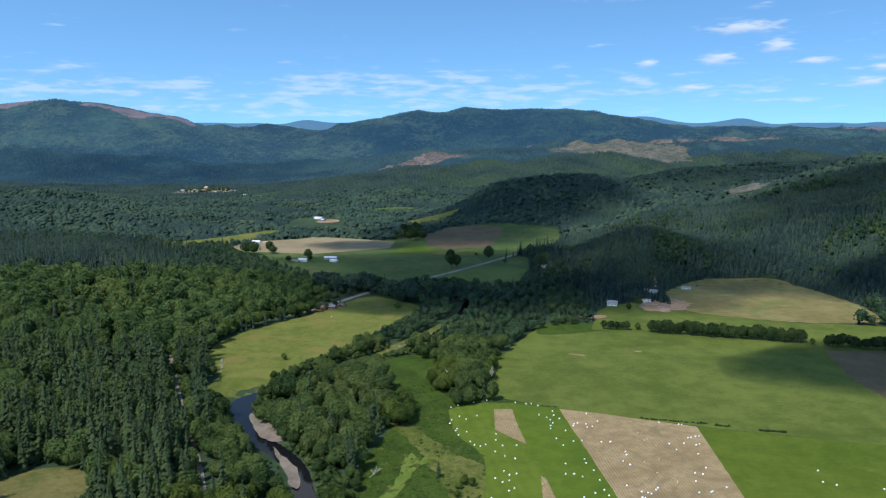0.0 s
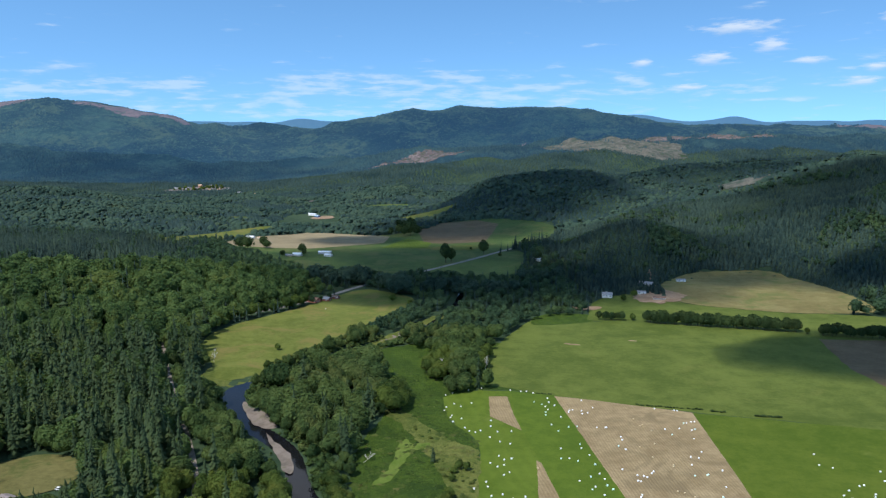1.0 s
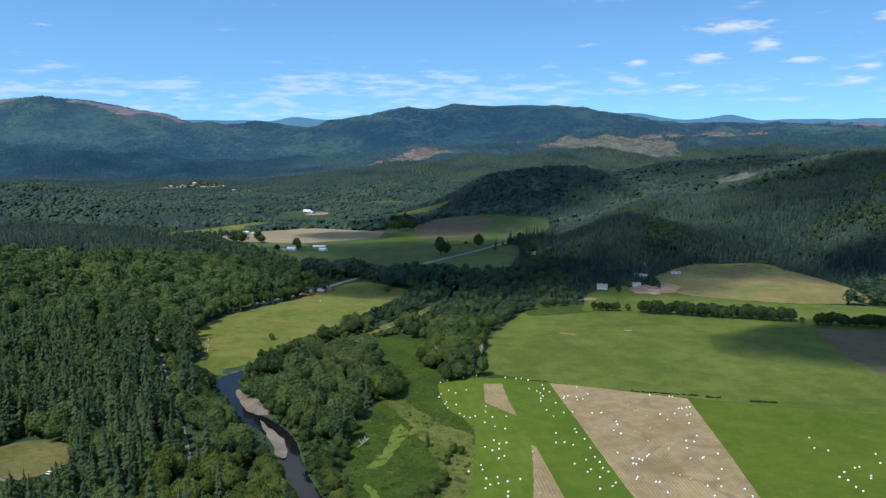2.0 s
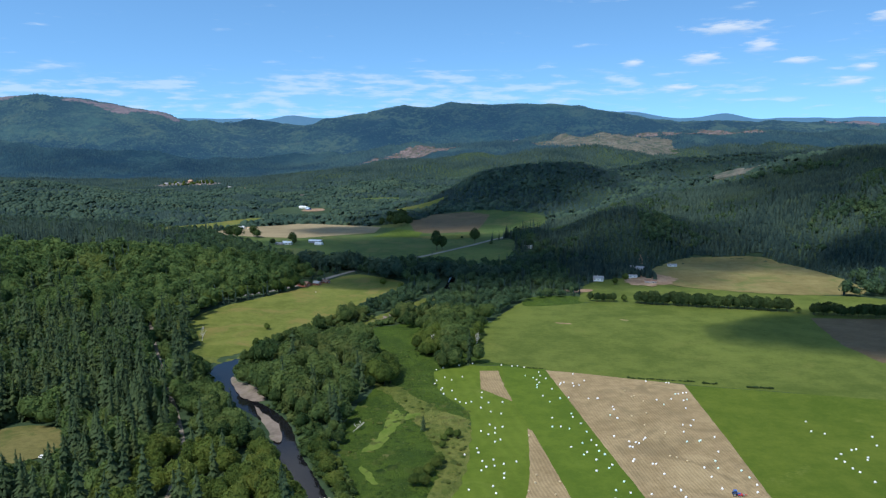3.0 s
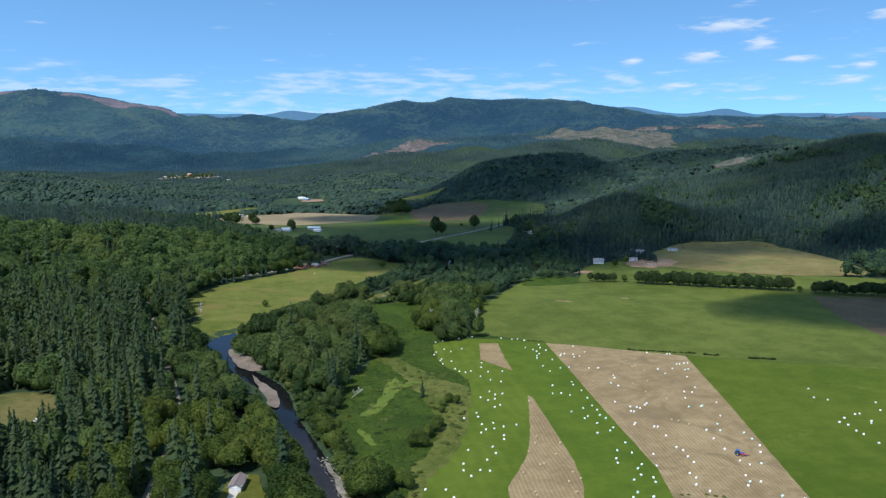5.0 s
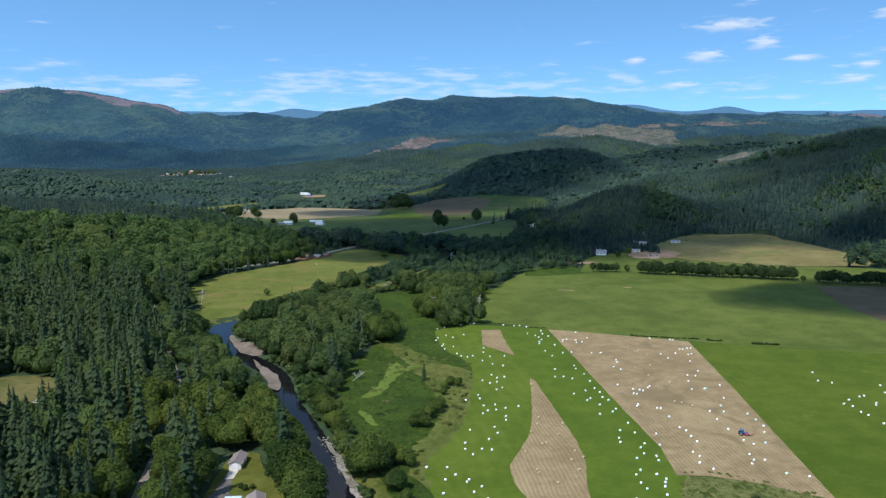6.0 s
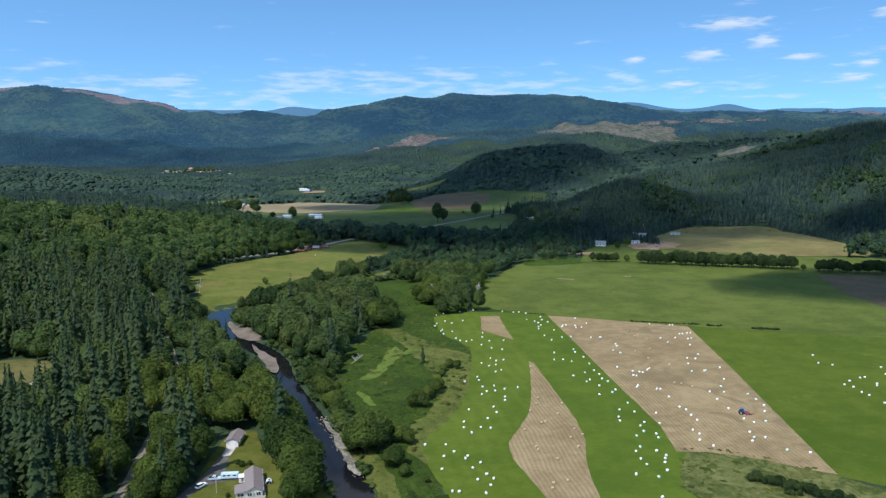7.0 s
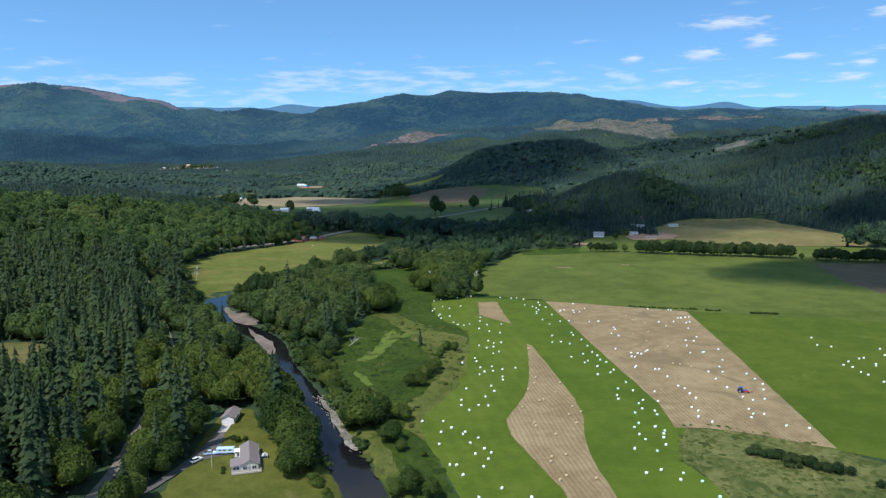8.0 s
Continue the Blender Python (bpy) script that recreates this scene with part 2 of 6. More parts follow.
GRAVEL = earth("river_gravel", (0.125, 0.105, 0.088), (0.215, 0.180, 0.155), (0.10, 0.12, 0.045), 0.05, 0.9, relief=0.15)
COBBLES = earth("river_cobbles", (0.085, 0.078, 0.066), (0.36, 0.335, 0.30), (0.10, 0.11, 0.045), 0.12, 0.9, relief=0.4, patch_at=(0.50, 0.60))
ROAD_STONE = earth("road_gravel", (0.15, 0.132, 0.112), (0.25, 0.222, 0.19), None, 0.08, 1.2, relief=0.03)
ASPHALT = earth("asphalt", (0.085, 0.080, 0.078), (0.145, 0.136, 0.130), None, 0.06, 1.2, relief=0.02)
# far road asphalt, lightened to stand in for sun on it
LIT_ROAD = earth("lit_asphalt", (0.15, 0.145, 0.14), (0.24, 0.232, 0.225), None, 0.03, 0.6, relief=0.02)
VILLAGE_SOIL = earth("village_gravel", (0.11, 0.10, 0.095), (0.19, 0.17, 0.16), (0.09, 0.11, 0.05), 0.02, 0.2)
SOIL = earth("bare_soil", (0.20, 0.13, 0.085), (0.34, 0.24, 0.16), (0.16, 0.15, 0.07), 0.04, 0.6)
# some haze blue is mixed into this slash colour
CLEARCUT = earth("clearcut_slash", (0.072, 0.058, 0.060), (0.185, 0.148, 0.148), (0.045, 0.058, 0.040), 0.016, 0.10, relief=1.2, patch_at=(0.48, 0.56))
OLD_CUT = earth("old_clearcut", (0.066, 0.068, 0.058), (0.138, 0.130, 0.108), (0.044, 0.064, 0.048), 0.014, 0.08, relief=1.2, patch_at=(0.48, 0.57))
# distant slash, its haze painted as emission
RIDGE_CUT = earth("ridge_clearcut", (0.085, 0.058, 0.050), (0.15, 0.105, 0.090), (0.04, 0.05, 0.03), 0.008, 0.06, relief=0.8, haze=FAR_HAZE)
# farthest ranges: nearly all of the blue is haze put into emission
FAR_RANGE = earth("far_range", (0.02, 0.035, 0.03), (0.035, 0.05, 0.04), None, 0.004, 0.05, haze=(0.075, 0.20, 0.40))
# needles and broad leaves here hold a slight haze blue in their colour
CONIFER = foliage("conifer_needles", (0.029, 0.060, 0.031), (0.076, 0.119, 0.051), (0.104, 0.143, 0.046))
BROADLEAF = foliage("broad_leaves", (0.048, 0.096, 0.030), (0.120, 0.186, 0.056), (0.164, 0.202, 0.050))
RIPARIAN = foliage("willow_leaves", (0.038, 0.078, 0.024), (0.122, 0.178, 0.052), (0.180, 0.212, 0.066))
# valley and distant conifers: haze blue is mixed into the needle colour
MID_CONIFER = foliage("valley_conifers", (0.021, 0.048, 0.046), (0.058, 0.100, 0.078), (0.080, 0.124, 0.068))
HAZY_CONIFER = foliage("hazy_conifers", (0.020, 0.052, 0.056), (0.058, 0.104, 0.096), (0.068, 0.112, 0.088), 0.03, None, 0.25, own_share=0.2)
# ridge and foothill woods, haze painted on them as emission
RIDGE_WOODS = foliage("ridge_woods", (0.008, 0.024, 0.016), (0.062, 0.104, 0.052), (0.088, 0.116, 0.046), 0.009, FAR_HAZE, 0.12)
# foothill base colour is blued for haze as well
FOOT_WOODS = foliage("foothill_woods", (0.012, 0.032, 0.028), (0.048, 0.086, 0.060), (0.060, 0.096, 0.060), 0.012, NEAR_HAZE, 0.2)
SCRUB = foliage("scrub_leaves", (0.060, 0.092, 0.020), (0.128, 0.158, 0.038), (0.18, 0.18, 0.058))
PALE_STONE = plain("pale_stone", (0.32, 0.295, 0.26), 0.9, vary=0.3, scale=0.6)
MEADOW_TUFT = foliage("meadow_tufts", (0.024, 0.054, 0.010), (0.072, 0.118, 0.018), (0.098, 0.132, 0.028))
# same needle colours, slight haze blue included
CONIFER_ONE = foliage("conifer_boughs", (0.029, 0.060, 0.031), (0.076, 0.119, 0.051), (0.104, 0.143, 0.046), single=True)
RIPARIAN_ONE = foliage("alder_leaves", (0.036, 0.072, 0.016), (0.118, 0.168, 0.034), (0.176, 0.205, 0.044), single=True)
# valley and far leaves: base colours blued to imitate haze
MID_BROADLEAF = foliage("valley_leaves", (0.036, 0.078, 0.042), (0.074, 0.130, 0.062), (0.104, 0.160, 0.054))
# copse leaves darkened for cloud shade and blued for haze
SHADED_COPSE_LEAF = foliage("shaded_copse_leaves", (0.030, 0.066, 0.048), (0.070, 0.120, 0.078), (0.090, 0.140, 0.080))
HAZY_BROADLEAF = foliage("hazy_leaves", (0.028, 0.066, 0.054), (0.076, 0.132, 0.090), (0.104, 0.152, 0.082), own_share=0.2)
HEDGE_LEAF = foliage("hedge_leaves", (0.024, 0.052, 0.018), (0.066, 0.106, 0.034), (0.094, 0.130, 0.040), single=True)
BARK = plain("bark", (0.075, 0.058, 0.045), 0.9, vary=0.3, scale=3.0, spec=0.1)
DEAD_WOOD = plain("bleached_wood", (0.50, 0.48, 0.44), 0.8, vary=0.2, scale=3.0, spec=0.1)
WATER = water()
VAPOUR, THIN_VAPOUR = cloud_stuff("cloud_vapour", 0.92), cloud_stuff("thin_cloud_vapour", 0.42)
WRAP = plain("white_bale_wrap", (0.86, 0.87, 0.88), 0.35, vary=0.03, scale=2.0)
WRAP_GREEN = plain("pale_green_bale_wrap", (0.62, 0.82, 0.75), 0.35, vary=0.04, scale=2.0)
STRAW = plain("straw", (0.52, 0.42, 0.26), 0.9, vary=0.2, scale=4.0, spec=0.1)


# ---- the lie of the land ----
RIVER = ((-128, 590), (-150, 578), (-160, 564), (-157, 545), (-143, 510), (-127, 484), (-108, 464), (-90, 437), (-79, 397), (-62, 358), (-52, 333), (-40, 302), (-31, 277), (-22.5, 252), (-14, 230), (2, 195), (28, 120))
RIVER_UP = ((-140, 582), (-124, 606), (-104, 640), (-87, 664), (-62, 688), (-34, 722), (-12, 768), (10, 830), (22, 872), (27, 905), (34, 970))
ROAD = ((262, 1480), (235, 1447), (118, 1311), (50, 1205), (-12, 1112), (-97, 1003), (-158, 880), (-215, 800), (-275, 727), (-248, 650), (-214, 573), (-181, 501), (-152, 437), (-134, 390), (-126, 344), (-118, 296), (-113, 269), (-111, 240), (-112, 150))


def chain(points, rounds=2, closed=False):
    """Corner-cut polyline."""
    p = np.array(points, float)
    for _ in range(rounds):
        q = np.roll(p, -1, 0) if closed else p[1:]
        a = p if closed else p[:-1]
        cut = np.empty((2 * len(a), 2))
        cut[0::2], cut[1::2] = a * 0.75 + q * 0.25, a * 0.25 + q * 0.75
        p = cut if closed else np.vstack((p[:1], cut, p[-1:]))
    return p


def away(line, x, y):
    """Distance of points from a polyline."""
    best = np.full(np.shape(x), 1e9)
    for (ax, ay), (bx, by) in zip(line[:-1], line[1:]):
        dx, dy = bx - ax, by - ay
        s = np.clip(((x - ax) * dx + (y - ay) * dy) / (dx * dx + dy * dy), 0, 1)
        best = np.minimum(best, np.hypot(x - ax - s * dx, y - ay - s * dy))
    return best


def inside(poly, x, y):
    hit = np.zeros(np.shape(x), bool)
    for (ax, ay), (bx, by) in zip(poly, np.roll(np.array(poly, float), -1, 0)):
        with np.errstate(divide="ignore", invalid="ignore"):
            hit ^= ((ay > y) != (by > y)) & (x < (bx - ax) * (y - ay) / (by - ay) + ax)
    return hit


def wobble(x, y, size, seed=0.0):
    """Smooth value noise out of sines, about -1 to 1."""
    u, v = x / size + seed, y / size - 1.7 * seed
    return (np.sin(u * 1.3 + 1.1 * np.sin(v * 0.9 + seed)) + np.sin(v * 1.7 + 1.3 * np.sin(u * 1.1 - seed)) + 0.6 * np.sin(2.3 * u + 1.9 * v) + 0.5 * np.sin(3.1 * v - 2.7 * u + seed)) / 2.6


river_line, river_up_line, road_line = chain(RIVER), chain(RIVER_UP), chain(ROAD)
# centre x, y, half-widths, height, steepness of the shoulder (2: a bell, 4: a flat top)
HILLS = (
    (-490, 880, 195, 380, 48, 2), (-900, 1250, 330, 420, 20, 2), (-1020, 1840, 360, 260, 52, 2), (960, 1450, 420, 430, 158, 2), (312, 1165, 105, 112, 58, 2), (650, 1150, 110, 100, 26, 2), (660, 1650, 140, 110, 26, 2), (770, 1190, 110, 110, 14, 2), (430, 1460, 120, 140, 22, 2), (930, 1120, 130, 120, 24, 2),
    (350, 2040, 235, 270, 116, 2), (150, 2060, 120, 200, 34, 2), (-60, 2560, 170, 120, 24, 2), (-380, 2740, 150, 110, 26, 2), (-1350, 2500, 260, 170, 44, 2), (180, 2760, 190, 150, 46, 2), (440, 1000, 150, 140, -24, 2), (2300, 1900, 700, 800, 150, 2), (-2600, 1500, 900, 1100, 160, 2))
# crest lines (x, y, height), reach towards the south, steepness of the flank
RIDGES = (
    (((-4300, 4800, 430), (-2845, 4820, 462), (-2582, 4830, 484), (-2282, 4830, 468), (-2094, 4830, 440), (-1906, 4830, 400), (-1718, 4840, 326), (-1531, 4850, 326), (-1343, 4870, 292), (-1190, 4900, 215), (-1090, 4900, 120)), 900, 1.7),
    (((-2420, 4700, 440), (-2250, 4300, 300), (-2120, 3900, 150), (-2020, 3600, 50)), 330, 1.5), (((-1700, 4700, 330), (-1560, 4350, 230), (-1420, 4000, 120), (-1330, 3750, 30)), 260, 1.5), (((-3000, 4600, 400), (-2900, 4200, 260), (-2800, 3700, 120)), 380, 1.5),
    (((-1330, 4960, 300), (-1165, 4965, 345), (-1040, 4965, 330), (-900, 4965, 270), (-780, 4965, 240)), 260, 1.6),
    (((-960, 4300, 60), (-860, 4600, 170), (-742, 4850, 262), (-592, 4890, 340), (-404, 4890, 372), (-141, 4890, 420), (46, 4900, 409), (159, 4900, 440), (330, 4900, 432), (497, 4900, 429), (660, 4900, 424), (797, 4900, 434), (948, 4900, 414), (1098, 4900, 384), (1400, 4900, 330), (1800, 4900, 300)), 880, 1.6),
    (((-60, 4700, 350), (-330, 4300, 240), (-520, 3950, 130), (-620, 3700, 40)), 300, 1.5), (((640, 4700, 380), (560, 4350, 280), (430, 4100, 200)), 280, 1.5), (((980, 4800, 360), (1050, 4450, 290), (1080, 4200, 240)), 300, 1.5),
    (((-330, 3760, 120), (-200, 3740, 156), (-80, 3720, 166), (80, 3740, 158), (260, 3800, 165)), 330, 1.9),
    (((330, 3800, 158), (500, 3780, 174), (900, 3880, 216), (1350, 3910, 224), (1750, 3910, 226), (2300, 3850, 220)), 980, 2.2),
    (((480, 2420, 56), (606, 2450, 76), (943, 2560, 116), (1400, 2600, 140), (1900, 2600, 165), (2600, 2500, 190)), 380, 2.0),
    (((1300, 4520, 262), (1500, 4520, 276), (1698, 4520, 294), (1900, 4520, 288), (2215, 4520, 300), (2767, 4520, 284), (3500, 4520, 270)), 620, 2.0))


def rough_height(x, y):
    x, y = np.asarray(x, float), np.asarray(y, float)
    z = np.zeros(np.shape(x))
    for cx, cy, rx, ry, h, k in HILLS:
        z = z + h * np.exp(-np.abs((x - cx) / rx) ** k - np.abs((y - cy) / ry) ** 2)
    z = np.maximum(z, 0.0)
    far = y > 1900
    if far.any():
        fx, fy = x[far], y[far]
        best = np.zeros(fx.shape)
        bend = 60 * wobble(fx, fy, 150, 4.0) + 25 * wobble(fx, fy, 60, 9.0)
        for crest, reach, steep in RIDGES:
            top = np.zeros(fx.shape)
            for (ax, ay, ah), (bx, by, bh) in zip(crest[:-1], crest[1:]):
                dx, dy = bx - ax, by - ay
                s = np.clip(((fx - ax) * dx + (fy - ay) * dy) / (dx * dx + dy * dy), 0, 1)
                d = np.hypot(fx - ax - s * dx, fy - ay - s * dy)
                d = np.maximum(0.0, d + bend * np.clip(d / 220, 0, 1))
                top = np.maximum(top, (ah + (bh - ah) * s) * np.exp(-(d / reach) ** steep))
            best = (best ** 10 + top ** 10) ** 0.1
        z[far] = (z[far] ** 5 + best ** 5) ** 0.2
    spur = 1 - 2 * np.abs(wobble(x + 0.3 * y, 0.4 * y, 150, 2.0))
    rill = 1 - 2 * np.abs(wobble(x - 0.2 * y, 0.5 * y, 60, 7.0))
    gullies = np.where(y > 2600, (0.085 * (spur - 0.3) + 0.03 * rill) * (1 - 0.85 * np.clip((z - 240) / 120, 0, 1)), 0.07 * wobble(x, y, 170, 2.0) + 0.035 * wobble(x, y, 75, 5.0))
    return np.maximum(0.0, z * (1 + gullies) - 2.0)


def height(x, y):
    x, y = np.asarray(x, float), np.asarray(y, float)
    z = rough_height(np.atleast_1d(x), np.atleast_1d(y)).reshape(np.shape(x))
    d = np.minimum(away(river_line, x, y) + np.interp(y, (300, 360, 420, 520), (1.3, 2.0, 2.5, 0.5)), away(river_up_line, x, y) + 5.0)
    trench = 2.6 * (1 - np.clip((d - 4.5) / 8.0, 0, 1) ** 1.5)
    near = (y > 100) & (y < 1000)
    return np.where(near, z - trench, z)


def ground_at(x, y):
    return float(height(np.array([x]), np.array([y]))[0])


def sheet_mesh(name, verts, faces, mat, smooth=True):
    me = bpy.data.meshes.new(name)
    me.from_pydata(verts, [], faces)
    me.materials.append(mat)
    if smooth:
        me.polygons.foreach_set("use_smooth", [True] * len(me.polygons))
    me.update()
    return me


def spaced(*runs):
    out = []
    for a, b, step in runs:
        out.extend(np.arange(a, b - 0.01, step))
    return np.array(out + [runs[-1][1]])


FAR_EDGE, MOUNTAINS = 3300.0, 3960.0        # where the land ends and the backdrop of foothills and mountains begins


def land(xs, ys, name, mat):
    gx, gy = np.meshgrid(xs, ys)
    nx, ny = len(xs), len(ys)
    verts = np.stack((gx.ravel(), gy.ravel(), height(gx, gy).ravel()), 1)
    i = (np.arange(ny - 1)[:, None] * nx + np.arange(nx - 1)[None, :]).ravel()
    return sheet_mesh(name, verts.tolist(), np.stack((i, i + 1, i + 1 + nx, i + nx), 1).tolist(), mat)


def build_ground():
    xs = spaced((-4600, -3300, 90), (-3300, -720, 36), (-720, -210, 15), (-210, 60, 4.5), (60, 720, 15), (720, 3300, 36), (3300, 4600, 90))
    ys = spaced((-4000, -400, 200), (-400, 180, 45), (180, 700, 4.5), (700, 920, 9), (920, 1600, 17), (1600, 3200, 30), (3200, FAR_EDGE, 25))
    tagged(new("ground", land(xs, ys, "ground", FLOOR)), "valley floor and forested hills reaching the horizon", "ground", kind="structure")
    # both backdrop sheets carry the painted haze, stronger on the mountains
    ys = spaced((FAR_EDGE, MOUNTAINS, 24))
    tagged(new("backdrop", land(xs, ys, "backdrop", FOOT_WOODS)), "green forested foothills behind the valley, haze put into their emission", "hills", kind="structure")
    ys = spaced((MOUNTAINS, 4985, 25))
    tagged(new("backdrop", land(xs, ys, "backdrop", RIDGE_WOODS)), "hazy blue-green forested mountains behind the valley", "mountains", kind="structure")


build_ground()


def field(name, outline, mat, lift, label, category="field", step=30.0, ragged=1.2, rounds=2, zfun=None):
    """A piece of ground cover draped on the land, with an uneven edge."""
    edge = chain(outline, rounds, True) if rounds else np.array(outline, float)
    dense = []
    for a, b in zip(edge, np.roll(edge, -1, 0)):
        n = max(1, int(np.hypot(*(b - a)) / max(4.0, step / 3)))
        dense.extend(a + (b - a) * k / n for k in range(n))
    edge = np.array(dense)
    edge = edge + ragged * np.stack((wobble(edge[:, 0], edge[:, 1], 4.0, 1.0), wobble(edge[:, 0], edge[:, 1], 4.5, 7.0)), 1)
    lo, hi = edge.min(0), edge.max(0)
    gx, gy = np.meshgrid(np.arange(lo[0] + step / 2, hi[0], step), np.arange(lo[1] + step / 2, hi[1], step))
    gx, gy = gx.ravel(), gy.ravel()
    keep = inside(edge, gx, gy) & (away(np.vstack((edge, edge[:1])), gx, gy) > step * 0.3) if len(gx) else np.zeros(0, bool)
    pts = np.vstack((edge, np.stack((gx[keep], gy[keep]), 1)))
    n = len(edge)
    vs, _, fs, *_ = geometry.delaunay_2d_cdt([Vector(p) for p in pts], [(k, (k + 1) % n) for k in range(n)], [], 1, 0.01)
    flat = np.array([(v.x, v.y) for v in vs])
    z = (zfun or height)(flat[:, 0], flat[:, 1]) + lift
    me = sheet_mesh(name, np.column_stack((flat, z)).tolist(), [list(f) for f in fs], mat)
    ob = tagged(new(name, me), label, category, kind="structure")
    return ob, edge


def ribbon(name, line, width, mat, lift, label, category, level=None, camber=0.12):
    """A road or a run of water along a line."""
    p = np.array(line)
    d = np.gradient(p, axis=0)
    d /= np.hypot(d[:, 0], d[:, 1])[:, None]
    side = np.stack((d[:, 1], -d[:, 0]), 1)
    w = np.broadcast_to(np.asarray(width, float), (len(p),))
    cols = []
    for k, s in enumerate((-0.5, -0.25, 0.25, 0.5)):
        q = p + side * (s * w * (1 + 0.05 * wobble(p[:, 0], p[:, 1], 6.0, k)))[:, None]
        z = np.full(len(p), level) if level is not None else height(q[:, 0], q[:, 1]) + lift + camber * (0.5 - abs(s))
        cols.append(np.column_stack((q, z)))
    v = np.stack(cols, 1).reshape(-1, 3)
    f = [(4 * i + k, 4 * i + k + 1, 4 * i + k + 5, 4 * i + k + 4) for i in range(len(p) - 1) for k in range(3)]
    return tagged(new(name, sheet_mesh(name, v.tolist(), f, mat)), label, category, kind="structure")


LEFT_FIELD = ((-228, 680), (-219, 745), (-190, 800), (-150, 868), (-104, 972), (-68, 948), (-20, 897), (-45, 835), (-62, 795), (-101, 705), (-142, 636), (-152, 592), (-180, 578), (-192, 617))
BIG_FIELD = ((28, 575), (42, 640), (58, 690), (92, 770), (106, 790), (176, 778), (311, 741), (470, 693), (700, 620), (700, 350), (400, 430), (300, 470), (181, 504), (88, 541))
CUT_FIELD = ((4, 545), (42, 558), (96, 538), (106, 460), (106, 380), (110, 298), (101.5, 283), (95, 266), (100, 249), (103, 225), (108, 190), (30, 190), (13, 235), (9, 255), (1, 283), (-5, 306), (-1, 325), (13, 347), (21, 392), (26, 430), (26, 458), (8, 490), (4, 520))
STRIP_FIELD = ((88.5, 540), (110, 533), (181, 503.5), (172, 400), (159, 273), (148, 279), (137, 287), (117, 295), (104, 296), (106, 324), (100, 390))
WEST_STRIP = ((60.5, 437), (66, 375), (70.5, 319), (64, 284), (63, 263), (65, 237), (66, 205), (48, 205), (49.5, 236), (43, 260), (32.5, 301), (43, 327), (50, 346), (56, 390))
SMALL_STRIP = ((38.5, 540), (52.5, 540), (53.5, 505), (56, 473), (47, 485), (36.5, 499))
EAST_FIELD = ((180, 503.5), (300, 469), (520, 395), (520, 150), (190, 225), (172, 262), (155, 275), (168, 400))
ROUGH_FIELD = ((104, 300), (117, 300), (137, 292), (159, 275), (190, 228), (520, 156), (520, 60), (60, 60), (103, 190), (100, 250), (95, 266), (101, 283))
BROWN_PATCH = ((372, 700), (470, 690), (560, 640), (560, 520), (352, 552), (350, 604))
HAY_FIELD = ((300, 985), (330, 1024), (400, 1068), (489, 1082), (512, 1000), (522, 900), (502, 808), (448, 806), (392, 812), (290, 862), (288, 920))
FARM_GREEN = ((168, 800), (176, 850), (205, 905), (262, 930), (296, 900), (290, 862), (392, 812), (448, 806), (500, 790), (540, 672), (420, 704), (310, 736), (224, 764), (160, 780))
MEADOW_PATCH = ((-34, 690), (-6, 660), (18, 590), (4, 545), (4, 515), (8, 490), (26, 458), (26, 430), (21, 392), (13, 347), (-1, 325), (-5, 306), (1, 283), (9, 255), (13, 215), (-8, 215), (-18, 262), (-27, 296), (-36, 340), (-44, 372), (-50, 400), (-52, 440), (-46, 470), (-38, 500), (-34, 560), (-52, 620), (-60, 668))
VALLEY_GREEN = ((-404, 1345), (-300, 1450), (-98, 1560), (40, 1770), (140, 1735), (258, 1640), (245, 1500), (212, 1420), (100, 1282), (150, 1200), (120, 1090), (20, 1060), (-60, 1060), (-186, 1075), (-262, 1170), (-330, 1250))
VALLEY_STRAW = ((-410, 1354), (-394, 1504), (-278, 1605), (-174, 1564), (-99, 1526), (-104, 1424), (-234, 1351), (-315, 1338))
PADDOCK = ((-4, 1102), (72, 1229), (143, 1311), (150, 1240), (134, 1161), (118, 1042), (77, 1029), (29, 1043))
UP_GRASS = ((-76, 662), (-54, 721), (-29, 754), (-9, 800), (7, 825), (10, 800), (-16, 734), (-40, 700), (-62, 656))
LIT_GREEN = ((-104, 1357), (-62, 1494), (-12, 1423), (-20, 1348))
VALLEY_BROWN = ((-46, 1640), (9, 1755), (92, 1740), (139, 1680), (93, 1437), (17, 1410), (-26, 1425))
HOUSE_LAWN = ((-96, 185), (-92, 225), (-88, 250), (-88, 272), (-89, 300), (-88, 322), (-76, 324), (-71, 305), (-60, 290), (-44, 280), (-34, 262), (-24, 235), (-14, 185))
CLEARING = ((-275, 395), (-262, 428), (-240, 440), (-216, 430), (-205, 408), (-214, 385), (-245, 378))
LEFT_YARD = ((-470, 870), (-430, 905), (-392, 900), (-400, 872), (-440, 850))
FAR_MEADOW = ((-600, 1340), (-560, 1440), (-480, 1540), (-420, 1720), (-360, 1720), (-400, 1560), (-430, 1420), (-520, 1320))
SMALL_FIELD = ((-60, 1830), (20, 1900), (60, 1960), (-40, 1980), (-110, 1900))

GLADES = (((-770, 2010), (-700, 2120), (-580, 2110), (-640, 2020)), ((-250, 2180), (-190, 2310), (-60, 2290), (-100, 2200)), ((-560, 1850), (-520, 1930), (-440, 1920), (-470, 1850)))
for glade in GLADES:
    field("glade", glade, MID_GREEN, 0.8, "small pasture among the far woods", step=25, ragged=8.0)
